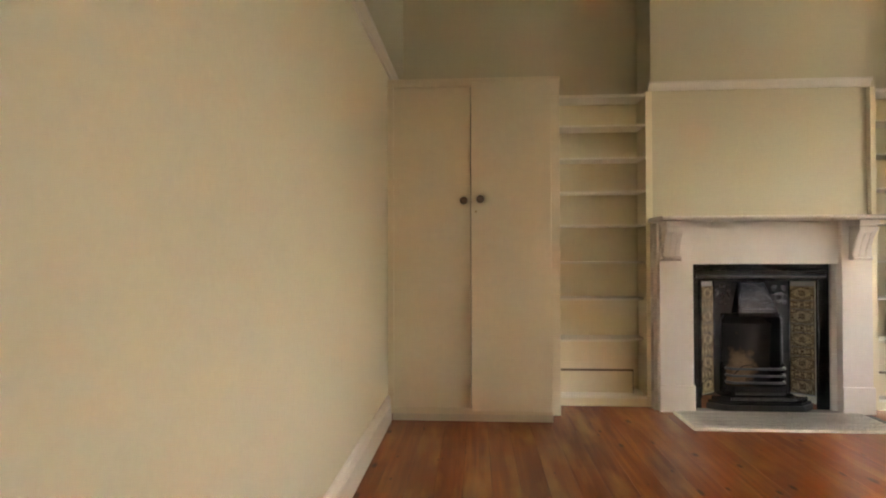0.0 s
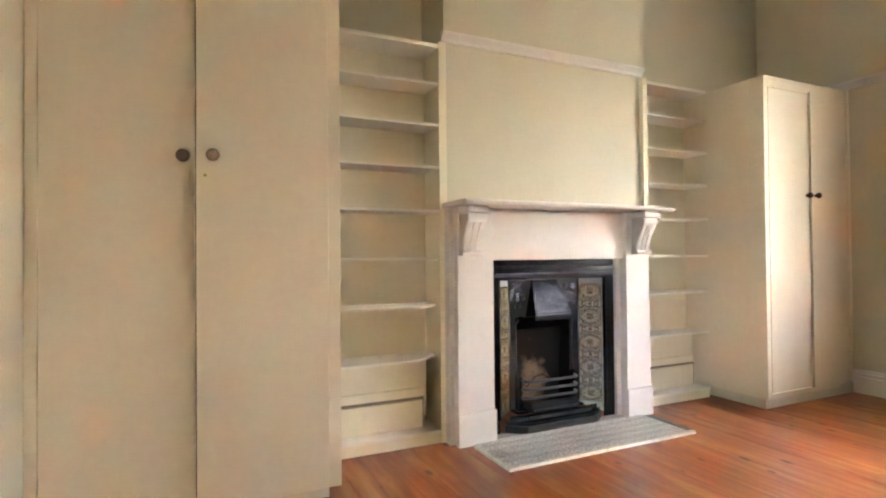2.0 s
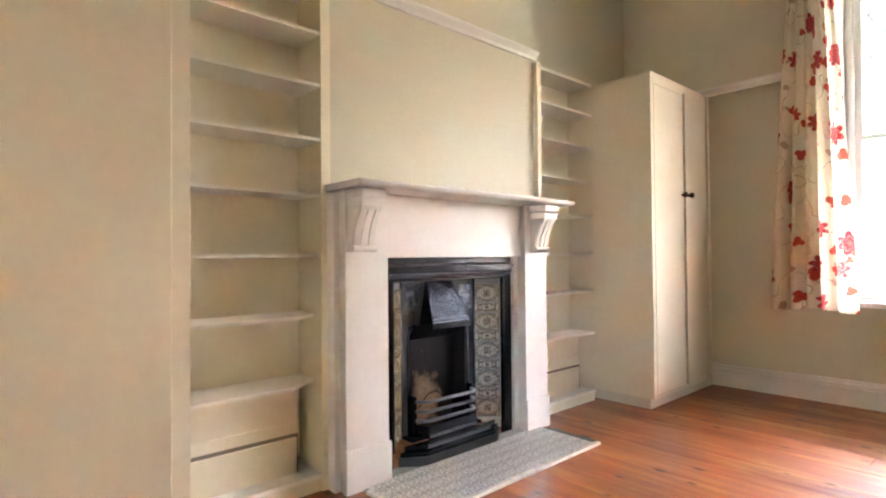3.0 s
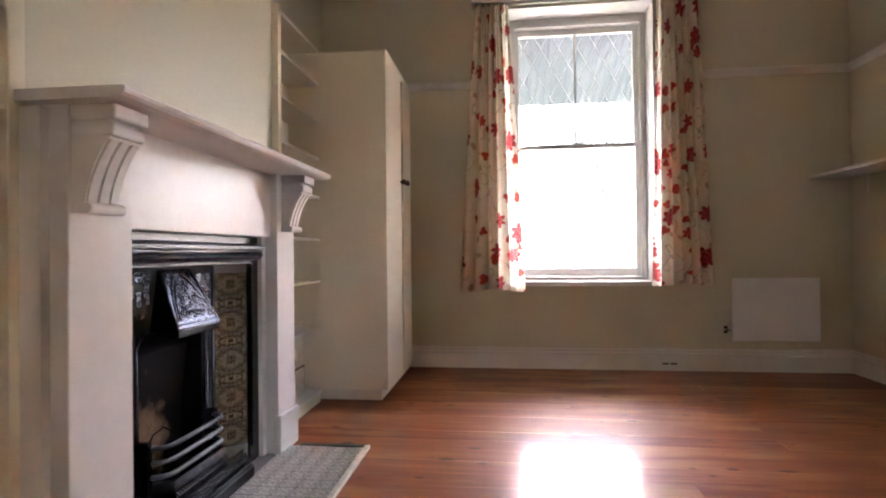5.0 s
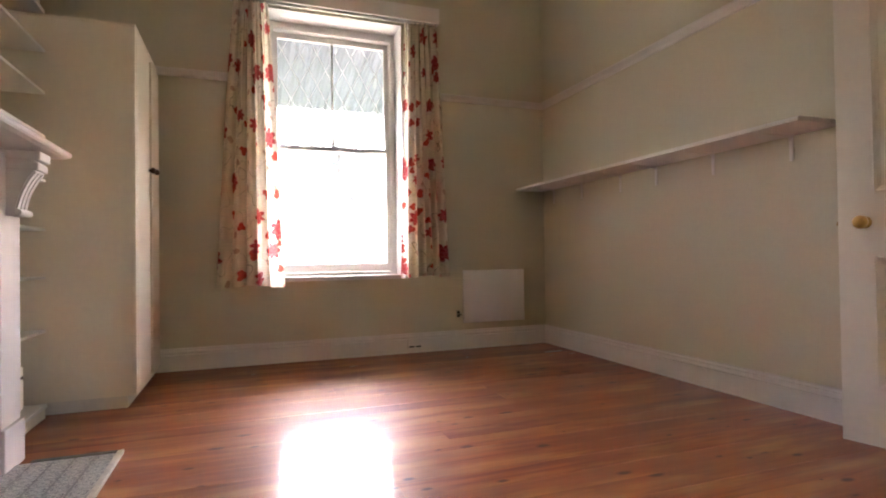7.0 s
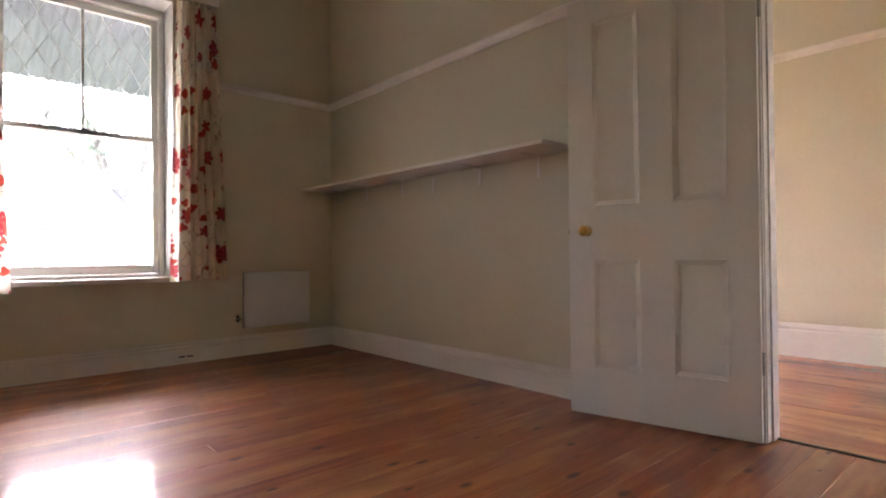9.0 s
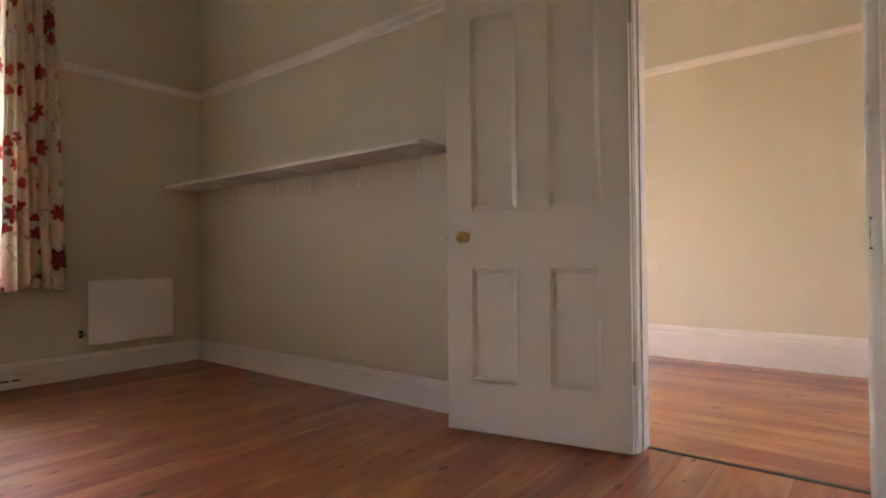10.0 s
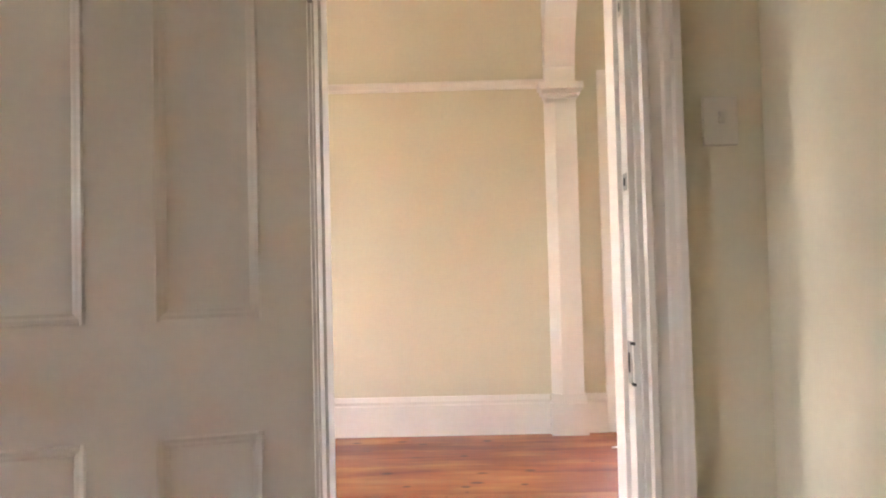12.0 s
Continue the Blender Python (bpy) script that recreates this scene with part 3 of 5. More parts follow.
def panelled_door():
    """The open door: stiles, rails and sunk panels with mouldings, drawn in the leaf's own plane and then set on its hinges."""
    leaf = tagged(new("door_1"), "cream painted four-panel door standing wide open", "door", "", "structure")
    W, T, top = 0.862, 0.040, 2.135
    c0, c1, c2, c3 = 0.117, 0.352, 0.497, 0.734
    rows = ((0.255, 0.802), (1.067, 2.012))
    bm = bmesh.new()
    for x0, x1 in ((0, c0), (c3, W)):
        box(bm, x0, 0, 0.014, x1, T, top)
    for z0, z1 in ((0.014, rows[0][0]), (rows[0][1], rows[1][0]), (rows[1][1], top)):
        box(bm, c0, 0, z0, c3, T, z1)
    for z0, z1 in rows:
        box(bm, c1, 0, z0, c2, T, z1)
    part("door_frame", bm, DOOR_PAINT, leaf)
    for x0, x1 in ((c0, c1), (c2, c3)):
        for z0, z1 in rows:
            part("panel", boxes((x0, 0.006, z0, x1, T - 0.006, z1)), DOOR_PAINT, leaf)
            bm = bmesh.new()
            prof = [(0, 0), (0.007, 0), (0.0085, 0.005), (0.004, 0.014), (0.003, 0.020), (0, 0.027)]
            for face, s in ((T, 1), (0, -1)):
                y = T - 0.006 if s == 1 else 0.006
                prism(bm, prof, (x0, y, z0), (0, s, 0), (1, 0, 0), (0, 0, z1 - z0))
                prism(bm, prof, (x1, y, z0), (0, s, 0), (-1, 0, 0), (0, 0, z1 - z0))
                prism(bm, prof, (x0 + 0.012, y, z0), (0, s, 0), (0, 0, 1), (x1 - x0 - 0.024, 0, 0))
                prism(bm, prof, (x0 + 0.012, y, z1), (0, s, 0), (0, 0, -1), (x1 - x0 - 0.024, 0, 0))
            part("panel_moulding", bm, DOOR_PAINT, leaf)
    part("door_knob", turned(bmesh.new(), [(0, 0.026), (0.004, 0.026), (0.006, 0.012), (0.022, 0.010), (0.030, 0.020), (0.040, 0.028), (0.052, 0.028), (0.062, 0.020), (0.066, 0.008)], (0.764, T, 0.945), (0, 1, 0)), BRASS, leaf, "aged brass door knob", True)
    part("back_knob", turned(bmesh.new(), [(0, 0.026), (0.004, 0.026), (0.006, 0.012), (0.020, 0.010), (0.030, 0.022), (0.045, 0.026), (0.055, 0.012)], (0.764, 0, 0.945), (0, -1, 0)), BRASS, leaf, "aged brass door knob", True)
    part("lock_face", boxes((W - 0.0005, 0.010, 0.875, W + 0.002, 0.030, 0.985)), BRASS, leaf, "tarnished brass lock face")
    part("latch", boxes((W + 0.001, 0.014, 0.935, W + 0.012, 0.026, 0.955), bevel=0.002), BRASS, leaf)
    part("escutcheon", turned(bmesh.new(), [(0, 0.012), (0.003, 0.011)], (0.764, T, 0.865), (0, 1, 0), 16), DOOR_PAINT, leaf)
    for z in (0.30, 1.85):
        part("hinge", turned(bmesh.new(), [(0, 0.007), (0.10, 0.007)], (-0.006, 0.012, z), (0, 0, 1), 12), STEEL, leaf, "painted steel butt hinge")
    leaf.matrix_world = pose(1.192, 0.0286, 0, 0, 0, 11.4)
    return leaf


panelled_door()
switch = thing("light_switch", "ivory rocker light switch plate on the wall", "light switch")
part("plate", boxes((0.110, 0, 1.467, 0.198, 0.010, 1.592), bevel=0.003), PLASTIC, switch)
part("rocker", boxes((0.146, 0.009, 1.522, 0.160, 0.017, 1.552), bevel=0.002), PLASTIC, switch)
structure("threshold", boxes((DOOR_R, -0.110, -0.004, DOOR_L, -0.085, 0.004)), UNDERFLOOR, "dark worn joint strip in the doorway", "trim")

# ---- window ----


def sash_window():
    win = tagged(new("window_1"), "white painted sash window with leaded upper sash", "window", "", "structure")
    y0, y1, z0, z1 = WIN
    xf = XE + 0.235
    part("window_frame", boxes((xf, y0, z0, xf + 0.10, y0 + 0.045, z1), (xf, y1 - 0.045, z0, xf + 0.10, y1, z1), (xf, y0 + 0.045, z1 - 0.07, xf + 0.10, y1 - 0.045, z1), (xf, y0 + 0.045, z0, xf + 0.115, y1 - 0.045, z0 + 0.03), bevel=0.003), SASH, win)
    part("staff_bead", boxes((xf - 0.015, y0 + 0.022, z0 + 0.03, xf, y0 + 0.05, z1 - 0.045), (xf - 0.015, y1 - 0.05, z0 + 0.03, xf, y1 - 0.022, z1 - 0.045), (xf - 0.015, y0 + 0.022, z1 - 0.075, xf, y1 - 0.022, z1 - 0.045), bevel=0.003), SASH, win)
    part("window_sill", boxes((XE - 0.035, y0 - 0.03, z0 - 0.03, XE, y1 + 0.03, z0 + 0.004), (XE - 0.001, y0 + 0.001, z0 - 0.01, xf, y1 - 0.001, z0 + 0.004), bevel=0.002), SASH, win)
    part("outer_sill", boxes((xf + 0.10, y0 - 0.05, z0 - 0.06, XE + 0.42, y1 + 0.05, z0 - 0.002)), SASH, win)
    a, b, zm = y0 + 0.046, y1 - 0.046, 1.785

    def sash(name, x, za, zb, top, bottom, bar):
        s = part(name, boxes((x, a, za, x + 0.035, a + 0.042, zb), (x, b - 0.042, za, x + 0.035, b, zb), (x, a + 0.042, zb - top, x + 0.035, b - 0.042, zb), (x, a + 0.042, za, x + 0.035, b - 0.042, za + bottom), bevel=0.003), SASH, win)
        if bar:
            part("glazing_bar", boxes((x + 0.004, (a + b) / 2 - 0.008, za + bottom, x + 0.03, (a + b) / 2 + 0.008, zb - top)), SASH, s)
        pane = part("pane", boxes((x + 0.016, a + 0.04, za + bottom - 0.002, x + 0.020, b - 0.04, zb - top + 0.002)), GLASS, s)
        pane.visible_shadow = False
        return s

    upper = sash("upper_sash", xf + 0.055, zm - 0.035, z1 - 0.072, 0.05, 0.035, True)
    sash("lower_sash", xf + 0.015, z0 + 0.032, zm + 0.005, 0.035, 0.07, False)
    part("sash_fastener", boxes((xf + 0.018, (a + b) / 2 - 0.03, zm + 0.005, xf + 0.045, (a + b) / 2 + 0.02, zm + 0.018), bevel=0.003), STEEL, win)
    # leaded diamonds of the upper sash
    bm = bmesh.new()
    lo, hi, za, zb = a + 0.042, b - 0.042, zm, z1 - 0.122
    w, h = 0.148, 0.275
    for k in range(-12, 14):
        for s in (1, -1):
            # a line with slope s*h/w, cut to the pane
            ps = []
            for i in range(61):
                y = lo + (hi - lo) * i / 60
                z = za + s * (y - lo) * h / w + k * h
                if za <= z <= zb:
                    ps.append((xf + 0.070, y, z))
            if len(ps) > 3:
                tube(bm, [ps[0], ps[-1]], 0.0022, 4)
    part("lead_lattice", bm, LEAD, upper, "pale diamond lead lattice")
    return win


sash_window()

# reveal lining in the same white paint
structure("window_reveal", boxes((XE + 0.001, WIN[0] - 0.004, WIN[2] + 0.004, XE + 0.234, WIN[0] + 0.004, WIN[3] - 0.004), (XE + 0.001, WIN[1] - 0.004, WIN[2] + 0.004, XE + 0.234, WIN[1] + 0.004, WIN[3] - 0.004), (XE + 0.001, WIN[0] - 0.004, WIN[3] - 0.004, XE + 0.234, WIN[1] + 0.004, WIN[3] + 0.004)), SASH, "white painted window reveal", "trim")


def curtain(y_top, y_bot, z_bot, seed, waves):
    """A gathered curtain that hangs in soft folds and widens to its hem."""
    rnd = random.Random(seed)
    nu, nv, z_top = 120, 30, 2.825
    ph = [rnd.uniform(0, 6.28) for _ in range(4)]
    bm = bmesh.new()
    uv = bm.loops.layers.uv.new("cloth")
    grid = []
    for j in range(nv + 1):
        v = j / nv
        a = y_top[0] + (y_bot[0] - y_top[0]) * v ** 0.8
        b = y_top[1] + (y_bot[1] - y_top[1]) * v ** 0.8
        row = []
        for i in range(nu + 1):
            u = i / nu
            uu = u + 0.025 * math.sin(9 * u + ph[0] + v)
            amp = 0.020 + 0.022 * v + 0.008 * math.sin(5 * u + ph[1])
            fold = math.sin(uu * waves * math.tau + ph[2] + 0.5 * math.sin(v * 2 + ph[3]))
            fine = math.sin(uu * waves * 2.6 * math.tau + ph[1]) * 0.010 * (1 - v) ** 1.5
            x = XE - 0.075 + amp * fold + fine
            y = a + (b - a) * u + 0.012 * math.cos(uu * waves * math.tau + ph[2]) * (0.3 + v)
            z = z_top + (z_bot - z_top) * v - 0.010 * math.sin(u * 7 + ph[0]) * v
            row.append((bm.verts.new((x, y, z)), (u * 0.78 + seed, v * 2.25)))
        grid.append(row)
    for j in range(nv):
        for i in range(nu):
            q = (grid[j][i], grid[j][i + 1], grid[j + 1][i + 1], grid[j + 1][i])
            f = bm.faces.new([p[0] for p in q])
            for lp, p in zip(f.loops, q):
                lp[uv].uv = p[1]
    c = thing("curtain", "cream cotton curtain printed with red flowers", "curtain", group="pair of window curtains")
    part("cloth", bm, CLOTH, c, smooth=True)
    return c


curtain((2.49, 2.735), (2.39, 2.875), 0.615, 3, 5)
curtain((1.085, 1.375), (0.99, 1.42), 0.655, 8, 6)
pelmet = thing("pelmet", "cream painted wooden pelmet with curtain track", "curtain rail")
part("front_board", boxes((XE - 0.125, 1.075, 2.835, XE - 0.105, 2.765, 2.965), bevel=0.003), TRIM, pelmet)
part("top_board", boxes((XE - 0.105, 1.075, 2.945, XE, 2.765, 2.965)), TRIM, pelmet)
part("end_board", boxes((XE - 0.105, 1.075, 2.835, XE, 1.095, 2.945)), TRIM, pelmet)
part("end_board", boxes((XE - 0.105, 2.745, 2.835, XE, 2.765, 2.945)), TRIM, pelmet)
part("track", boxes((XE - 0.085, 1.095, 2.822, XE - 0.065, 2.745, 2.846)), STEEL, pelmet, "dull metal curtain track")

# ---- electric panel heater, sockets ----
heater = thing("panel_heater", "white flat electric panel heater on the wall", "heater")
part("panel", boxes((XE - 0.048, 0.250, 0.232, XE - 0.028, 0.857, 0.700), bevel=0.004), HEATER, heater)
part("spacer", boxes((XE - 0.03, 0.35, 0.30, XE, 0.38, 0.33)), STEEL, heater)
part("spacer", boxes((XE - 0.03, 0.73, 0.30, XE, 0.76, 0.33)), STEEL, heater)
part("spacer", boxes((XE - 0.03, 0.35, 0.60, XE, 0.38, 0.63)), STEEL, heater)
part("spacer", boxes((XE - 0.03, 0.73, 0.60, XE, 0.76, 0.63)), STEEL, heater)
part("cable", tube(bmesh.new(), [(XE - 0.012, 0.86, 0.30), (XE - 0.010, 0.875, 0.31), (XE - 0.010, 0.888, 0.318)], 0.004), DARK, heater, "short dark cable")
part("switch", boxes((XE - 0.014, 0.880, 0.285, XE, 0.905, 0.31), (XE - 0.014, 0.880, 0.318, XE, 0.905, 0.34), bevel=0.003), DARK, heater, "small dark switch")
socket = thing("power_socket", "old cream double power socket on the skirting", "power socket")
part("plate", boxes((XE - 0.036, 1.235, 0.045, XE - 0.022, 1.375, 0.125), bevel=0.004), TRIM, socket)
part("slot", boxes((XE - 0.038, 1.255, 0.050, XE - 0.0355, 1.30, 0.062), (XE - 0.038, 1.315, 0.050, XE - 0.0355, 1.36, 0.062)), DARK, socket)

# ---- long wall shelf on brackets ----
shelf = thing("wall_shelf", "long cream painted wall shelf on steel brackets", "shelf")
part("board", boxes((2.156, 0.0, 1.424, XE - 0.001, 0.295, 1.446), bevel=0.002), TRIM, shelf)
for x in (2.410, 2.907, 3.389, 3.766, 4.264, 4.70):
    bm = bmesh.new()
    box(bm, x - 0.010, 0.0, 1.295, x + 0.010, 0.006, 1.424)
    box(bm, x - 0.010, 0.006, 1.419, x + 0.010, 0.19, 1.424)
    prism(bm, [(0.004, 1.395), (0.008, 1.395), (0.016, 1.410), (0.034, 1.417), (0.034, 1.420), (0.004, 1.420)], (x - 0.002, 0, 0), (0, 1, 0), (0, 0, 1), (0.004, 0, 0))
    part("bracket", bm, TRIM, shelf, "cream painted pressed steel bracket")


# ---- built-in cupboards ----
def knob(name, at, parent, r=0.024, mat=WOOD_KNOB):
    return part(name, turned(bmesh.new(), [(0, r * 0.55), (0.006, r * 0.5), (0.012, r * 0.6), (0.018, r), (0.028, r * 1.02), (0.036, r * 0.75), (0.039, r * 0.3)], at, (0, -1, 0), 20), mat, parent, "dark turned wooden knob", True)


FY = 3.238
left = thing("cupboard", "tall cream built-in cupboard with two plain doors", "cupboard", group="built-in cupboards")
part("side_panel", boxes((0.004, FY + 0.022, 0.056, 0.022, YN, 2.150)), CUPBOARD, left)
part("side_panel", boxes((1.062, FY + 0.020, 0.056, 1.082, YN, 2.150)), CUPBOARD, left)
part("bottom_board", boxes((0.022, FY + 0.02, 0.056, 1.062, YN, 0.08)), CUPBOARD, left)
part("face_frame", boxes((0.004, FY, 0.056, 0.040, FY + 0.020, 2.165), (1.032, FY, 0.056, 1.083, FY + 0.020, 2.165), (0.040, FY, 2.118, 1.032, FY + 0.020, 2.165), (0.040, FY, 0.056, 1.032, FY + 0.020, 0.092), bevel=0.002), CUPBOARD, left)
part("top_board", boxes((0.004, FY - 0.006, 2.150, 1.088, YN, 2.168), bevel=0.002), CUPBOARD, left)
part("kickboard", boxes((0.026, 3.280, 0, 1.040, YN, 0.056)), KICK_SHADE, left)
d = part("door", boxes((0.0415, FY + 0.006, 0.0935, 0.528, FY + 0.024, 2.1165), bevel=0.002), CUPBOARD, left)
knob("knob", (0.486, FY + 0.006, 1.395), d)
d = part("door", boxes((0.531, FY - 0.020, 0.078, 1.030, FY - 0.001, 2.132), bevel=0.004), CUPBOARD, left, "cream door standing slightly proud")
knob("knob", (0.588, FY - 0.020, 1.400), d)
part("keyhole", turned(bmesh.new(), [(0, 0.006), (0.0015, 0.006)], (0.562, FY - 0.020, 1.325), (0, -1, 0), 12), BRASS, d)
# black strip painted as the shade between the two doors
part("gap_shade_strip", boxes((0.5285, FY + 0.008, 0.095, 0.5325, FY + 0.019, 2.115)), DARK, left)

right = thing("cupboard", "tall cream built-in cupboard with side panel and two doors", "cupboard", group="built-in cupboards")
part("side_panel", boxes((3.835, FY + 0.020, 0.078, 3.855, YN, 2.140)), CUPBOARD, right)
part("side_panel", boxes((4.590, FY + 0.020, 0.078, 4.610, YN, 2.140)), CUPBOARD, right)
part("bottom_board", boxes((3.855, FY + 0.02, 0.078, 4.590, YN, 0.098)), CUPBOARD, right)
part("face_frame", boxes((3.834, FY, 0.078, 3.872, FY + 0.020, 2.155), (4.588, FY, 0.078, 4.611, FY + 0.020, 2.155), (3.872, FY, 2.085, 4.588, FY + 0.020, 2.155), (3.872, FY, 0.078, 4.588, FY + 0.020, 0.112), bevel=0.002), CUPBOARD, right)
part("top_board", boxes((3.833, FY - 0.002, 2.140, 4.612, YN, 2.157), bevel=0.002), CUPBOARD, right)
part("kickboard", boxes((3.890, FY + 0.055, 0, XE, YN, 0.078)), KICK_SHADE, right)
d = part("door", boxes((3.874, FY - 0.002, 0.116, 4.290, FY + 0.019, 2.082), bevel=0.002), CUPBOARD, right)
knob("knob", (4.262, FY - 0.002, 1.398), d, 0.019)
d = part("door", boxes((4.295, FY - 0.014, 0.108, 4.586, FY + 0.005, 2.100), bevel=0.002), CUPBOARD, right)
knob("knob", (4.333, FY - 0.014, 1.398), d, 0.019)
# black strip in the door gap, its shade put in as colour
part("gap_shade_strip", boxes((4.2905, FY + 0.012, 0.116, 4.2945, FY + 0.019, 2.082)), DARK, right)
part("filler_panel", boxes((4.611, 3.315, 0.0, XE, 3.335, 2.20)), CUPBOARD, right, "cream filler panel against the wall")
part("cover_strip", boxes((XE - 0.03, 3.298, 0.0, XE, 3.315, 2.20), bevel=0.002), CUPBOARD, right)


# ---- open bookcases either side of the chimney breast ----
def bookcase(x0, x1, divider, clip, label):
    """Shelves between a cupboard's side and an upright against the breast, on a low plinth, with a boxed-in back at the bottom."""
    b = thing("bookcase", label, "bookcase", group="open bookcases beside the chimney breast")
    yf, yb = 3.662, 3.860
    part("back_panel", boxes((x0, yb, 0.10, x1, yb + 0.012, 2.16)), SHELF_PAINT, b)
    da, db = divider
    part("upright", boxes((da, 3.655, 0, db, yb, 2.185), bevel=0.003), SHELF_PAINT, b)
    tops = (2.172, 1.960, 1.733, 1.500, 1.264, 1.004, 0.749, 0.466)
    for k, z in enumerate(tops):
        t = 0.013 if k else 0.020
        cut = {5: 0.05, 6: 0.13, 7: 0.15}.get(k, 0) if clip else 0
        prof = [(x0, yf), (x1 - cut, yf), (x1, yf + cut * 0.45), (x1, yb), (x0, yb)] if cut else [(x0, yf), (x1, yf), (x1, yb), (x0, yb)]
        if cut:
            prof = [(u, v - 0.035 if v == yf else v) for u, v in prof]
        bm = prism(bmesh.new(), prof, (0, 0, z - t), (1, 0, 0), (0, 1, 0), (0, 0, t))
        part("shelf_board", bm, BOARD_PAINT, b)
    # at the bottom the back steps forward: a plain panel, a batten and a short skirting, with the shade of the gap over
    # it coloured in
    yl, xr = 3.750, x1 - 0.070
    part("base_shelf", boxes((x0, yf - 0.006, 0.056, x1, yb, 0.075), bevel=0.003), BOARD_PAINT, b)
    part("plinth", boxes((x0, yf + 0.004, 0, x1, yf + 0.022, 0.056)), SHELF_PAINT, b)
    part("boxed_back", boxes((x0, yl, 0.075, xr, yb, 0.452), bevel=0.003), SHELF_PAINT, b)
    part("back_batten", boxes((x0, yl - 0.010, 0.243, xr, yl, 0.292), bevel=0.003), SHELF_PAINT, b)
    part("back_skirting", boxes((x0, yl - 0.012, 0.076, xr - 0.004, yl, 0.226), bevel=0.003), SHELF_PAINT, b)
    part("gap", boxes((x0, yl - 0.004, 0.227, xr, yl - 0.001, 0.242), (xr - 0.0035, yl - 0.010, 0.076, xr + 0.0005, yl - 0.001, 0.242)), JOINT_SHADE, b, "brown strip painted as shade in the joint over the skirting")
    return b


bookcase(1.083, 1.737, (1.737, 1.783), True, "cream painted empty bookcase of eight shelves")
bookcase(3.262, 3.834, (3.226, 3.262), False, "cream painted empty bookcase between chimney breast and cupboard")

# ---- mantelpiece ----
mantel = thing("mantelpiece", "cream gloss painted wooden mantelpiece with scrolled corbels", "mantelpiece")
PF = 3.552
SHELF_EDGE = [(0, 0), (0.281, 0), (0.304, 0.004), (0.312, 0.010), (0.316, 0.018), (0.314, 0.024), (0.310, 0.027), (0, 0.027)]
part("mantel_shelf", prism(bmesh.new(), SHELF_EDGE, (1.752, BY, 1.273), (0, -1, 0), (0, 0, 1), (1.444, 0, 0)), MANTEL, mantel)
part("frieze", boxes((2.008, 3.584, 0.986, 2.966, BY - 0.03, 1.274), bevel=0.003), MANTEL, mantel)
for x0, x1 in ((1.790, 2.011), (2.964, 3.156)):
    leg = part("pilaster", boxes((x0, PF, 0, x1, BY, 1.274), bevel=0.004), MANTEL, mantel)
    part("plinth_block", boxes((x0 - 0.006, PF - 0.014, 0, x1 + 0.006, PF + 0.02, 0.178), bevel=0.005), MANTEL, leg)
part("inner_slip", boxes((2.929, 3.610, 0, 2.966, BY - 0.03, 0.988), bevel=0.003), MANTEL, mantel)
part("side_lining", boxes((1.764, 3.60, 0, 1.791, BY, 1.264)), MANTEL, mantel)
part("side_lining", boxes((3.155, 3.60, 0, 3.170, BY, 1.264)), MANTEL, mantel)


def corbel(cx):
    """A scrolled bracket: a hollow sweep with three raised reeds, a stepped head and a rolled foot."""
    w = 0.108

    def curve(z0, z1, n=16):
        return [(0.030 + 0.062 * (i / n) ** 2.2 + 0.006 * math.sin(i / n * math.pi), z0 + (z1 - z0) * i / n) for i in range(n + 1)]

    body = [(0, 1.030)] + curve(1.030, 1.190) + [(0, 1.190)]
    c = part("corbel", prism(bmesh.new(), body, (cx - w / 2, PF, 0), (0, -1, 0), (0, 0, 1), (w, 0, 0)), MANTEL, mantel)
    bm = bmesh.new()
    for k in (-1, 0, 1):
        reed = [(0.012, 1.036)] + [(a + 0.008, b) for a, b in curve(1.036, 1.188)] + [(0.012, 1.188)]
        prism(bm, reed, (cx + k * 0.037 - 0.0125, PF, 0), (0, -1, 0), (0, 0, 1), (0.025, 0, 0))
    part("reeds", bm, MANTEL, c)
    part("corbel_head", boxes((cx - w / 2 - 0.008, PF - 0.118, 1.236, cx + w / 2 + 0.008, PF, 1.273), (cx - w / 2 - 0.004, PF - 0.110, 1.196, cx + w / 2 + 0.004, PF, 1.228), (cx - w / 2, PF - 0.098, 1.186, cx + w / 2, PF, 1.237), bevel=0.006), MANTEL, c)
    foot = turned(bmesh.new(), [(0, 0.012), (0.003, 0.014), (w + 0.009, 0.014), (w + 0.012, 0.012)], (cx - w / 2 - 0.006, PF - 0.042, 1.026), (1, 0, 0), 14)
    box(foot, cx - w / 2 - 0.004, PF - 0.042, 1.013, cx + w / 2 + 0.004, PF, 1.037)
    part("corbel_foot", foot, MANTEL, c)


corbel(1.857)
corbel(3.064)

# ---- cast-iron tiled grate ----
grate = thing("fireplace_grate", "black cast-iron register grate with tiled cheeks", "fireplace")
GC = 2.470
part("front_plate", boxes((1.998, 3.630, 0.0, GC - 0.380, 3.645, 0.986), (GC + 0.380, 3.630, 0.0, 2.930, 3.645, 0.986), (GC - 0.380, 3.630, 0.872, GC + 0.380, 3.645, 0.986), bevel=0.002), IRON, grate)
part("side_bead", boxes((GC - 0.392, 3.618, 0.08, GC - 0.378, 3.640, 0.872), bevel=0.004), IRON, grate)
part("side_bead", boxes((GC + 0.378, 3.618, 0.08, GC + 0.392, 3.640, 0.872), bevel=0.004), IRON, grate)
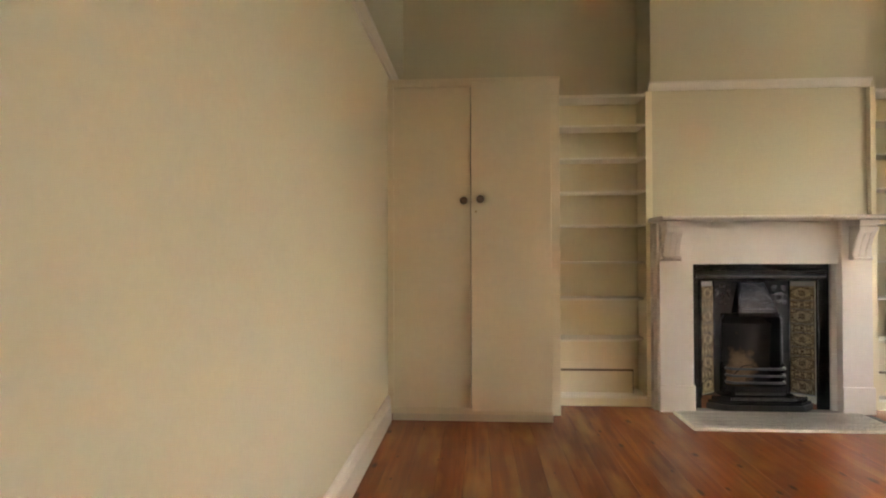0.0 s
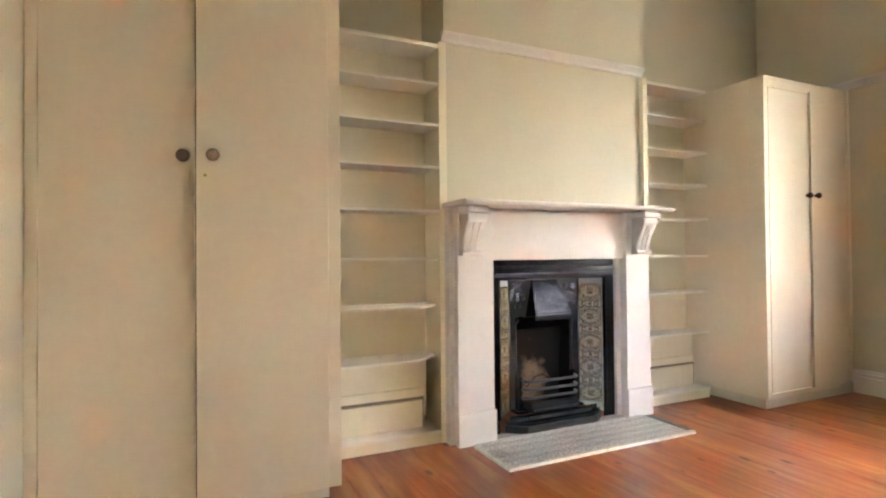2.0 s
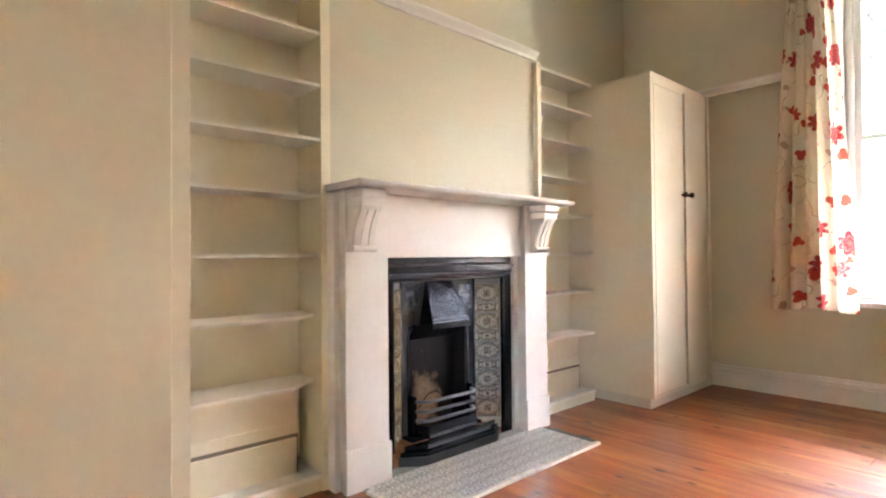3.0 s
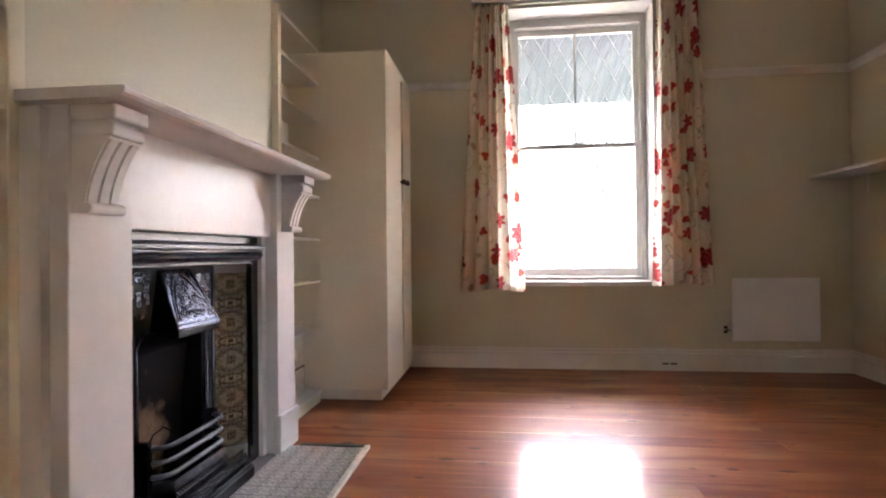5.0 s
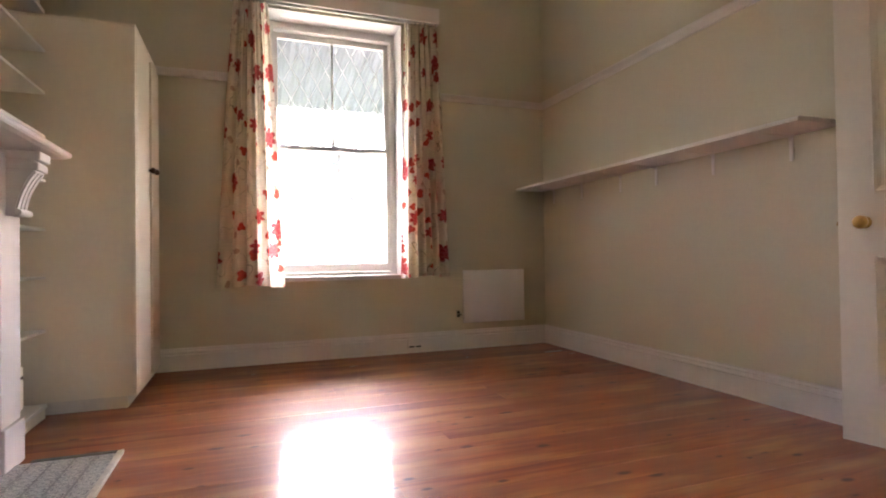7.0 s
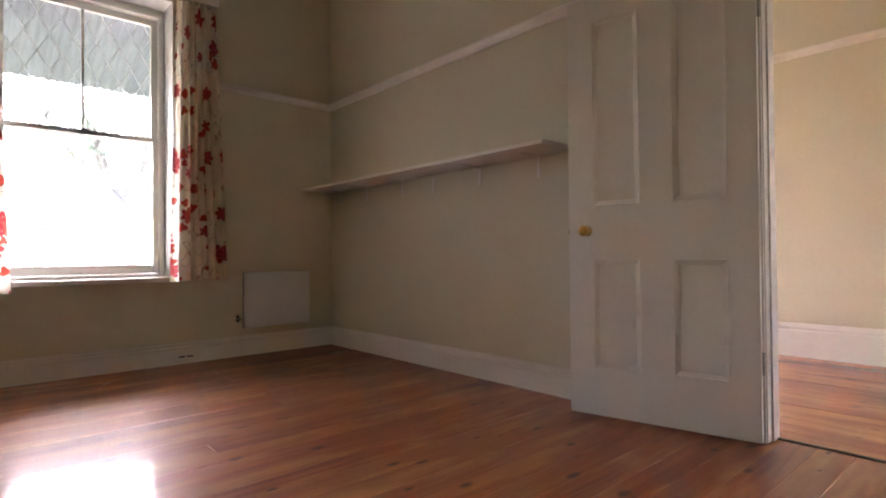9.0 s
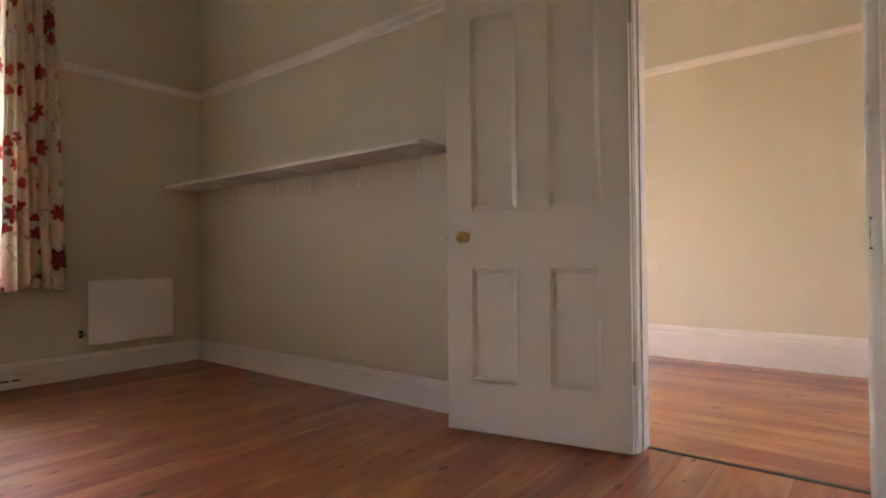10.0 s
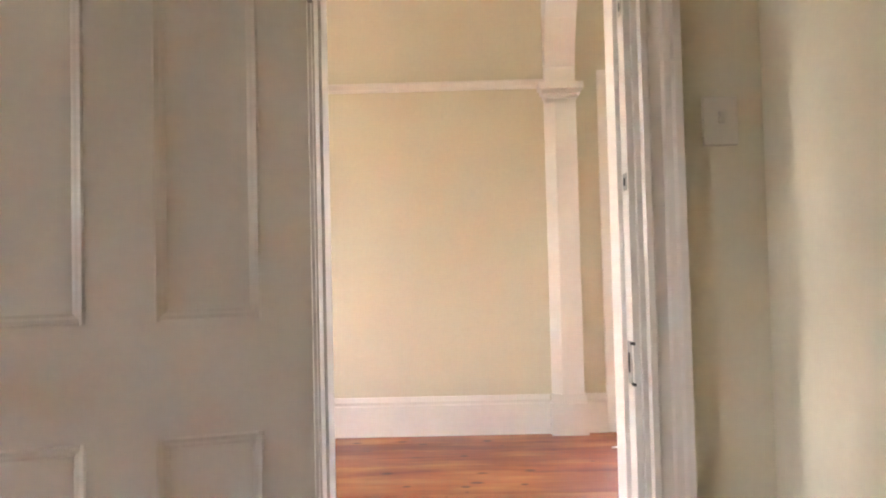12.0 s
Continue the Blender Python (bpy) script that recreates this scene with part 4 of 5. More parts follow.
part("cornice", prism(bmesh.new(), [(0, 0), (0.012, 0.004), (0.018, 0.018), (0.034, 0.024), (0.042, 0.034), (0.042, 0.040), (0.052, 0.046), (0.052, 0.058), (0.030, 0.064), (0.018, 0.070), (0, 0.072)], (2.03, 3.632, 0.886), (0, -1, 0), (0, 0, 1), (0.865, 0, 0)), IRON, grate, "moulded black iron cornice")
rope = bmesh.new()
for i in range(62):
    x = 2.040 + i * 0.01365
    tube(rope, [(x, 3.600, 0.888), (x + 0.008, 3.590, 0.899), (x + 0.010, 3.586, 0.913)], 0.0055, 5)
part("rope_moulding", rope, POLISHED, grate, "twisted rope moulding", True)


def relief_scrolls(bm, cx, z0, z1, half, place, seed, count):
    """Cast foliage: small spirals scattered over an ornamented plate."""
    rnd = random.Random(seed)
    for _ in range(count):
        u, v = rnd.uniform(-half, half), rnd.uniform(0.06, 0.94)
        s, a0, r0 = rnd.choice((-1, 1)), rnd.uniform(0, 6.28), rnd.uniform(0.010, 0.021)
        for mirror in (1, -1):
            pts = []
            for k in range(9):
                r, a = r0 * (1 - k / 11), a0 + s * k * 0.62
                du, dv = r * math.cos(a), r * math.sin(a) / (z1 - z0)
                pts.append(place(max(-half, min(half, u + du)) * mirror + cx, min(0.97, max(0.03, v + dv))))
            tube(bm, pts, 0.0034, 5)


# sloping hood over the fire, narrower at the top, with an arch of cast foliage
HT, HB = (3.733, 0.858), (3.632, 0.655)
HALF_T, HALF_B = 0.090, 0.132


def on_hood(u, v, lift=0.006):
    """A point on the hood: u from -1 to 1 across it, v from 0 at its lip to 1 at its top."""
    return (GC + u * (HALF_B + (HALF_T - HALF_B) * v), HB[0] + (HT[0] - HB[0]) * v - lift, HB[1] + (HT[1] - HB[1]) * v)


bm = bmesh.new()
front = [bm.verts.new(on_hood(u, v, 0)) for u, v in ((-1, 0), (1, 0), (1, 1), (-1, 1))]
back = [bm.verts.new((GC + u * h, y, z)) for u, h, y, z in ((-1, HALF_B, 3.735, HB[1] - 0.012), (1, HALF_B, 3.735, HB[1] - 0.012), (1, HALF_T, 3.742, HT[1]), (-1, HALF_T, 3.742, HT[1]))]
bm.faces.new(front), bm.faces.new(back[::-1])
for k in range(4):
    bm.faces.new((front[k], back[k], back[(k + 1) % 4], front[(k + 1) % 4]))
hood = part("hood", bm, IRON, grate)
plate = bmesh.new()
a = [plate.verts.new(on_hood(u, v, 0.004)) for u, v in ((-1, 0), (1, 0), (1, 1), (-1, 1))]
b = [plate.verts.new(on_hood(u, v, -0.001)) for u, v in ((-1, 0), (1, 0), (1, 1), (-1, 1))]
plate.faces.new(a), plate.faces.new(b[::-1])
for k in range(4):
    plate.faces.new((a[k], b[k], b[(k + 1) % 4], a[(k + 1) % 4]))
part("hood_plate", plate, POLISHED, hood, "polished cast iron plate")
bm = bmesh.new()
tube(bm, [on_hood(0.88 * math.cos(t), 0.13 + 0.80 * math.sin(t)) for t in np.linspace(0, math.pi, 25)], 0.0042, 6)
tube(bm, [on_hood(0.76 * math.cos(t), 0.13 + 0.69 * math.sin(t)) for t in np.linspace(0, math.pi, 25)], 0.003, 6)
for v in (0.015, 0.075):
    tube(bm, [on_hood(-0.98, v), on_hood(0.98, v)], 0.004, 6)
for u in (-0.97, 0.97):
    tube(bm, [on_hood(u, 0.02), on_hood(u, 0.98)], 0.003, 6)
part("arch_band", bm, POLISHED, hood, "raised arched band", True)
bm = bmesh.new()
relief_scrolls(bm, 0, HB[1], HT[1], 0.090, lambda x, v: on_hood(x / 0.126, 0.13 + v * 0.66 * math.sqrt(max(0.05, 1 - (x / 0.100) ** 2))), 5, 40)
relief_scrolls(bm, 0, HB[1], HT[1], 0.112, lambda x, v: on_hood(x / 0.122, min(0.97, 0.70 + 0.27 * v if abs(x) > 0.085 else 0.95 + 0.02 * v)), 9, 12)
part("foliage_relief", bm, POLISHED, hood, "cast foliage ornament", True)
part("hood_lip", boxes((GC - HALF_B, HB[0] - 0.004, HB[1] - 0.030, GC + HALF_B, HB[0] + 0.010, HB[1] - 0.002), bevel=0.003), IRON, hood)
# inner plate either side of the hood and the fire opening
part("inner_plate", boxes((GC - 0.262, 3.735, 0.09, GC - 0.205, 3.750, 0.872), (GC + 0.205, 3.735, 0.09, GC + 0.262, 3.750, 0.872), (GC - 0.205, 3.735, 0.64, GC + 0.205, 3.750, 0.872)), IRON_DULL, grate)
for sx in (-1, 1):
    bm = bmesh.new()
    relief_scrolls(bm, GC + sx * 0.190, 0.66, 0.86, 0.050, lambda x, v: (x, 3.733, 0.695 + 0.165 * v), 20 + sx, 16)
    tube(bm, [(GC + sx * 0.256, 3.728, 0.10), (GC + sx * 0.256, 3.728, 0.868)], 0.006, 8)
    tube(bm, [(GC + sx * 0.207, 3.730, 0.10), (GC + sx * 0.207, 3.730, 0.60), (GC + sx * 0.170, 3.730, 0.645)], 0.006, 8)
    part("side_relief", bm, POLISHED, grate, "cast side ornament", True)
part("lintel_plate", boxes((GC - 0.380, 3.632, 0.868, GC + 0.380, 3.750, 0.886)), IRON_DULL, grate)
# firebox
part("firebox_side", prism(bmesh.new(), [(GC - 0.205, 3.750), (GC - 0.140, 3.985), (GC - 0.165, 3.985), (GC - 0.230, 3.750)], (0, 0, 0.09), (1, 0, 0), (0, 1, 0), (0, 0, 0.63)), SOOT, grate)
part("firebox_side", prism(bmesh.new(), [(GC + 0.205, 3.750), (GC + 0.140, 3.985), (GC + 0.165, 3.985), (GC + 0.230, 3.750)], (0, 0, 0.09), (1, 0, 0), (0, 1, 0), (0, 0, 0.63)), SOOT, grate)
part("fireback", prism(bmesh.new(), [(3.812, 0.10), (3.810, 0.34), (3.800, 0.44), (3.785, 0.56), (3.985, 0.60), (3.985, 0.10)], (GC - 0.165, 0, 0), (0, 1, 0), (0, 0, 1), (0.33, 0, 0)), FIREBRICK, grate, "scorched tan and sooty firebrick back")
part("flue_cover", boxes((GC - 0.24, 3.750, 0.70, GC + 0.24, 3.99, 0.72), (GC - 0.24, 3.985, 0.09, GC + 0.24, 4.0, 0.72)), SOOT, grate)
part("fire_floor", boxes((GC - 0.24, 3.66, 0.085, GC + 0.24, 3.99, 0.10)), SOOT, grate)
bm = bmesh.new()
tube(bm, [(GC - 0.09, 3.796, 0.20), (GC - 0.03, 3.795, 0.26), (GC + 0.03, 3.795, 0.27), (GC + 0.09, 3.796, 0.23)], 0.003, 5)
part("fireback_crack", bm, SOOT, grate)


def bowed(z, r, depth):
    return tube(bmesh.new(), [(GC + 0.200 * s, 3.700 - depth * (1 - abs(s) ** 12), z) for s in np.linspace(-1, 1, 25)], r, 8)


for z in (0.178, 0.225, 0.272):
    part("fire_bar", bowed(z, 0.0085, 0.062), BAR_IRON, grate, "worn grey iron fire bar", True)
for sx in (-1, 1):
    part("bar_post", boxes((GC + sx * 0.203 - 0.012, 3.685, 0.09, GC + sx * 0.203 + 0.012, 3.735, 0.295), bevel=0.004), IRON, grate)
bm = bmesh.new()
prism(bm, [(GC - 0.195, 3.690), (GC - 0.165, 3.625), (GC + 0.165, 3.625), (GC + 0.195, 3.690)], (0, 0, 0.095), (1, 0, 0), (0, 1, 0), (0, 0, 0.062))
part("ash_front", bm, IRON, grate, "black iron ashpan front")
bm = bmesh.new()
for i in range(22):
    x = GC - 0.158 + i * 0.01505
    tube(bm, [(x, 3.622, 0.101), (x + 0.005, 3.615, 0.108), (x, 3.622, 0.116)], 0.0035, 5)
part("bead_row", bm, BAR_IRON, grate, "row of cast beads", True)


def fender_ring(front, half_f, half_b, z0, z1):
    return prism(bmesh.new(), [(GC - half_b, 3.630), (GC - half_f, front), (GC + half_f, front), (GC + half_b, 3.630)], (0, 0, z0), (1, 0, 0), (0, 1, 0), (0, 0, z1 - z0))


part("fender_base", fender_ring(3.548, 0.245, 0.350, 0.006, 0.048), IRON_DULL, grate, "stepped black iron fender")
part("fender_step", fender_ring(3.558, 0.236, 0.338, 0.048, 0.068), IRON, grate)
part("fender_top", fender_ring(3.578, 0.220, 0.315, 0.068, 0.093), IRON, grate)
bm = bmesh.new()
for i in range(31):
    x = GC - 0.212 + i * 0.014
    tube(bm, [(x, 3.574, 0.076), (x + 0.004, 3.568, 0.084), (x, 3.577, 0.092)], 0.0035, 5)
part("fender_beads", bm, BAR_IRON, grate, "row of cast beads", True)


def tile_mesh(name, a, b, h, mat, thick=0.008):
    """A flat tile from a to b (x, y), h high, with a print laid once over its face."""
    bm = bmesh.new()
    uv = bm.loops.layers.uv.new("print")
    d = Vector((b[0] - a[0], b[1] - a[1], 0))
    n = Vector((d.y, -d.x, 0)).normalized()
    e = 0.0015
    lo, hi = d.normalized() * e, d - d.normalized() * e
    back = [Vector((0, 0, e)) + lo, Vector((0, 0, e)) + hi, Vector((0, 0, h - e)) + hi, Vector((0, 0, h - e)) + lo]
    fr = [bm.verts.new(p + n * thick) for p in back]
    bk = [bm.verts.new(p) for p in back]
    f = bm.faces.new(fr)
    for lp, c in zip(f.loops, ((0, 0), (1, 0), (1, 1), (0, 1))):
        lp[uv].uv = c
    for i in range(4):
        bm.faces.new((fr[i], bk[i], bk[(i + 1) % 4], fr[(i + 1) % 4]))
    return mesh_of(bm, name, mat)


for sx in (-1, 1):
    outer, inner = (GC + sx * 0.376, 3.645), (GC + sx * 0.260, 3.733)
    a, b = (outer, inner) if sx < 0 else (inner, outer)
    cheek = part("tiled_cheek", prism(bmesh.new(), [a, b, (b[0], b[1] + 0.02), (a[0], a[1] + 0.02)], (0, 0, 0.09), (1, 0, 0), (0, 1, 0), (0, 0, 0.78)), GROUT, grate, "splayed cheek of brown ornament tiles")
    tall, low = tile_mesh("tile", a, b, 0.098, TILE_ORNAMENT), tile_mesh("ring_tile", a, b, 0.0615, TILE_RING)
    z = 0.098
    for k in range(9):
        t = new("tile", tall if k % 2 == 0 else low)
        t.parent = cheek
        t.location = (a[0], a[1] - 0.001, z)
        z += 0.098 if k % 2 == 0 else 0.0615

# ---- tiled hearth ----
hearth = thing("hearth", "grey patterned tiled hearth edged with pale wood strip", "hearth")
part("bed", boxes((1.866, 3.170, -0.01, 3.075, 3.63, 0.006)), GROUT, hearth)
part("front_strip", boxes((1.858, 3.160, 0, 3.085, 3.184, 0.016), bevel=0.002), STRIP, hearth, "pale worn wooden edging")
part("side_strip", boxes((1.856, 3.184, 0, 1.876, 3.505, 0.015), bevel=0.002), STRIP, hearth, "pale worn wooden edging")
part("slate_strip", boxes((3.066, 3.184, 0, 3.100, 3.495, 0.012), bevel=0.002), SLATE, hearth, "dark slate edging")
ht = tile_mesh("hearth_tile", (0, 0), (0.0738, 0), 0.0738, TILE_HEARTH, 0.004)
for i in range(16):
    for j in range(5):
        t = new("tile", ht)
        t.parent = hearth
        t.matrix_local = Matrix.Translation((1.878 + i * 0.0742, 3.185 + j * 0.0742, 0.0065)) @ pose(0, 0, 0, -90)

# ---- hall ----
HX0, HX1 = -2.6, 4.6
GD = (-1.16, -0.335, 2.38)      # glazed door in the hall's far wall
structure("wall_hall_south", boxes((HX0, HY - 0.25, 0, GD[0], HY, H), (GD[1], HY - 0.25, 0, HX1 + 0.2, HY, H), (GD[0], HY - 0.25, GD[2], GD[1], HY, H)), WALL, "warm beige painted hall wall", "wall")
structure("wall_hall_west", boxes((HX0 - 0.2, HY - 0.25, 0, HX0, -TS, H)), WALL, "beige painted end wall of the hall", "wall")
structure("wall_hall_north", boxes((HX0 - 0.2, -TS, 0, -0.3, 0, H)), WALL, "beige painted hall wall", "wall")
structure("wall_hall_east", boxes((HX1, HY, 0, HX1 + 0.2, -1.75, H), (HX1, -0.65, 0, HX1 + 0.2, -TS, H), (HX1, -1.75, 3.1, HX1 + 0.2, -0.65, H), (HX1, -1.75, 0, HX1 + 0.2, -0.65, 0.8)), WALL, "beige unseen end wall of the hall with an added tall window", "wall")
structure("ceiling_hall", boxes((HX0 - 0.2, HY - 0.25, H, HX1 + 0.2, -TS, H + 0.15)), CEILING, "plain off-white hall ceiling", "ceiling")
moulding("baseboard_hall", TALL_SKIRT, (0.178, HY, 0), (0, 1, 0), (HX1 - 0.178, 0, 0), "tall white moulded skirting board")
moulding("baseboard_hall_west", TALL_SKIRT, (GD[1] + 0.13, HY, 0), (0, 1, 0), (-0.069 - GD[1] - 0.13, 0, 0), "tall white moulded skirting board")
moulding("picture_rail_hall", RAIL, (0.15, HY, 2.375), (0, 1, 0), (HX1 - 0.15, 0, 0), "cream painted picture rail")
# arch across the hall on pilasters
hall_arch = tagged(new("hall_arch"), "white painted plaster arch on pilasters across the hall", "arch", "", "structure")
A0, A1, SPR = -0.048, 0.162, 2.40
n_y, s_y = -TS, HY
cyc, rad = (n_y + s_y) / 2, (n_y - s_y) / 2 - 0.055
bm = bmesh.new()
arc = [(cyc + rad * math.cos(a), SPR + rad * math.sin(a)) for a in np.linspace(0, math.pi, 33)]
prism(bm, arc + [(s_y, SPR), (s_y, H), (n_y, H), (n_y, SPR)], (A0, 0, 0), (0, 1, 0), (0, 0, 1), (A1 - A0, 0, 0))
part("arch_ring", bm, TRIM, hall_arch)
for y, s in ((s_y, 1), (n_y, -1)):
    shaft = prism(bmesh.new(), [(A0, 0), (A0, 0.055), (A1 - 0.065, 0.055), (A1, 0.012), (A1, 0)], (0, y, 0.27), (1, 0, 0), (0, s, 0), (0, 0, SPR - 0.13 - 0.27))
    part("pilaster", shaft, TRIM, hall_arch)
    blk = bmesh.new()
    prism(blk, [(A0 - 0.02, 0), (A0 - 0.02, 0.075), (A1 + 0.015, 0.075), (A1 + 0.015, 0)], (0, y, 0), (1, 0, 0), (0, s, 0), (0, 0, 0.215))
    prism(blk, [(A0 - 0.012, 0), (A0 - 0.012, 0.066), (A1 + 0.008, 0.066), (A1 + 0.008, 0)], (0, y, 0.215), (1, 0, 0), (0, s, 0), (0, 0, 0.055))
    part("base_block", blk, TRIM, hall_arch)
    cap = bmesh.new()
    for e, z0, z1 in (((0.0, 2.26, 2.29), (0.012, 2.29, 2.315), (0.028, 2.315, 2.345), (0.045, 2.345, 2.39))):
        prism(cap, [(A0 - e, 0), (A0 - e, 0.055 + e), (A1 + e, 0.055 + e), (A1 + e, 0)], (0, y, z0), (1, 0, 0), (0, s, 0), (0, 0, z1 - z0))
    part("capital", cap, TRIM, hall_arch, "stepped moulded capital")
# glazed door beyond the arch
gd = tagged(new("door_2"), "white glazed outer door with bright daylight behind", "door", "", "structure")
part("architrave", boxes((GD[1] - 0.002, HY, 0, GD[1] + 0.128, HY + 0.022, GD[2] + 0.11), (GD[0] - 0.128, HY, 0, GD[0] + 0.002, HY + 0.022, GD[2] + 0.11), (GD[0] + 0.002, HY, GD[2] - 0.002, GD[1] - 0.002, HY + 0.022, GD[2] + 0.11), bevel=0.004), TRIM, gd)
part("stile", boxes((GD[1] - 0.05, HY - 0.06, 0, GD[1], HY - 0.02, GD[2])), TRIM, gd)
part("stile", boxes((GD[0], HY - 0.06, 0, GD[0] + 0.05, HY - 0.02, GD[2])), TRIM, gd)
part("rail", boxes((GD[0] + 0.05, HY - 0.06, 0, GD[1] - 0.05, HY - 0.02, 0.08), (GD[0] + 0.05, HY - 0.06, 1.05, GD[1] - 0.05, HY - 0.02, 1.13), (GD[0] + 0.05, HY - 0.06, 1.76, GD[1] - 0.05, HY - 0.02, 1.79), (GD[0] + 0.05, HY - 0.06, GD[2] - 0.09, GD[1] - 0.05, HY - 0.02, GD[2])), TRIM, gd)
for z0, z1 in ((0.08, 1.05), (1.13, 1.76), (1.79, GD[2] - 0.09)):
    p = part("pane", boxes((GD[0] + 0.05, HY - 0.042, z0, GD[1] - 0.05, HY - 0.038, z1)), GLASS, gd)
    p.visible_shadow = False
scrap = thing("paper_scrap", "small crumpled scrap of white paper on the floor", "litter")
bm = bmesh.new()
pts = [(-0.038, 0.0, 0.006), (-0.010, 0.013, 0.015), (0.012, 0.004, 0.005), (0.035, 0.012, 0.012), (0.028, -0.010, 0.004), (0.0, -0.012, 0.010), (-0.024, -0.014, 0.004)]
bm.faces.new([bm.verts.new((-0.17 + a, -2.02 + b, c)) for a, b, c in pts])
sheet = part("sheet", bm, PAPER, scrap)
sheet.modifiers.new("thick", "SOLIDIFY").thickness = 0.003

# unseen window added to let light in at the hall's east end
hall_window = tagged(new("window_2"), "white painted window added at the unseen end of the hall", "window", "", "structure")
part("window_frame", boxes((HX1 + 0.06, -1.75, 0.8, HX1 + 0.14, -1.70, 3.1), (HX1 + 0.06, -0.70, 0.8, HX1 + 0.14, -0.65, 3.1), (HX1 + 0.06, -1.70, 3.05, HX1 + 0.14, -0.70, 3.1), (HX1 + 0.06, -1.70, 0.8, HX1 + 0.14, -0.70, 0.85), (HX1 + 0.06, -1.70, 1.75, HX1 + 0.14, -0.70, 1.80), bevel=0.003), SASH, hall_window)
for z0, z1 in ((0.85, 1.75), (1.80, 3.05)):
    p = part("pane", boxes((HX1 + 0.098, -1.70, z0, HX1 + 0.102, -0.70, z1)), GLASS, hall_window)
    p.visible_shadow = False

# ---- outdoors ----
structure("ground", boxes((-60, -60, -0.50, 60, 60, -0.30)), GRASS, "green lawn round the house", "ground")
structure("pavement", boxes((XE + 0.36, -6, -0.30, 7.4, 9, -0.12)), CONCRETE, "pale concrete verandah floor", "pavement")
# unseen wall added to keep north-east light off the room's south end
structure("wall_light_block", boxes((XE + 0.352, 3.10, -0.30, 7.3, 3.35, 3.3)), BLOCK_WALL, "plain unseen wall added to block light from the north-east", "wall")
roof = thing("verandah_roof", "blue-grey corrugated iron verandah roof", "roof", kind="structure")
bm = bmesh.new()
x0, z0, x1, z1 = XE + 0.36, 3.16, 7.15, 2.66
rows = []
for i in range(577):
    y = -6.0 + i * 0.0208
    dz = 0.007 * math.sin(y / 0.083 * math.tau)
    rows.append((bm.verts.new((x0, y, z0 + dz)), bm.verts.new((x1, y, z1 + dz))))
for a, b in zip(rows, rows[1:]):
    bm.faces.new((a[0], b[0], b[1], a[1]))
sheet = part("corrugated_sheet", bm, CORRUGATED, roof, smooth=True)
sheet.modifiers.new("thick", "SOLIDIFY").thickness = 0.002
for y in (-5.8, -1.4, 5.6):
    part("post", boxes((6.58, y, -0.12, 6.66, y + 0.09, 2.80), bevel=0.006), SASH, roof)


def leafy(name, at, h, spread, trunk_h, seed, n, size, label):
    """A plant with a tapered trunk, limbs and a loose crown of single leaves."""
    rnd = random.Random(seed)
    t = thing(name, label, "tree" if trunk_h > 0.4 else "shrub")
    base = Vector(at)
    bm = bmesh.new()
    tips = []
    turned(bm, [(0, 0.035 * h), (trunk_h * 0.5, 0.026 * h), (max(trunk_h, 0.05), 0.020 * h)], base, (0, 0, 1), 8)
    for _ in range(9):
        a, e = rnd.uniform(0, 6.28), rnd.uniform(0.35, 1.0)
        end = base + Vector((math.cos(a) * spread * e, math.sin(a) * spread * e, trunk_h + (h - trunk_h) * rnd.uniform(0.25, 0.95)))
        mid = base.lerp(end, 0.5) + Vector((0, 0, 0.12 * h))
        tube(bm, [base + Vector((0, 0, trunk_h * 0.8)), mid, end], 0.008 * h, 5)
        tips += [end, mid.lerp(end, 0.6)]
    part("trunk", bm, BARK, t)
    bm = bmesh.new()
    for _ in range(n):
        c = rnd.choice(tips) + Vector((rnd.gauss(0, 1), rnd.gauss(0, 1), rnd.gauss(0, 0.8))) * spread * 0.28
        if c.z < base.z + 0.05:
            continue
        a, b = Vector((rnd.gauss(0, 1), rnd.gauss(0, 1), rnd.gauss(0, 1))).normalized() * size, Vector((rnd.gauss(0, 1), rnd.gauss(0, 1), rnd.gauss(0, 1))).normalized() * size * 0.45
        bm.faces.new([bm.verts.new(c + q) for q in (-a, b, a, -b)])
    part("crown", bm, LEAF, t)


leafy("garden_tree", (15.5, -0.5, -0.3), 6.4, 2.5, 3.0, 4, 4600, 0.11, "leafy green garden tree in bright daylight")
leafy("shrub", (9.6, 2.05, -0.27), 1.0, 0.42, 0.1, 11, 900, 0.06, "small green garden shrub in bright daylight")
leafy("shrub", (10.4, 0.75, -0.27), 0.7, 0.35, 0.1, 12, 600, 0.06, "small green garden shrub in bright daylight")
fence = thing("garden_wall", "low pale rendered garden wall beyond the yard", "wall")
part("wall", boxes((24.0, -14.0, -0.3, 24.2, 16.0, 1.1), bevel=0.01), RENDER_WALL, fence)
shed = thing("garden_shed", "small grey garden shed with a dark window", "shed")
part("wall", boxes((20.0, -0.9, -0.3, 21.8, 0.7, 1.75)), RENDER_WALL, shed)
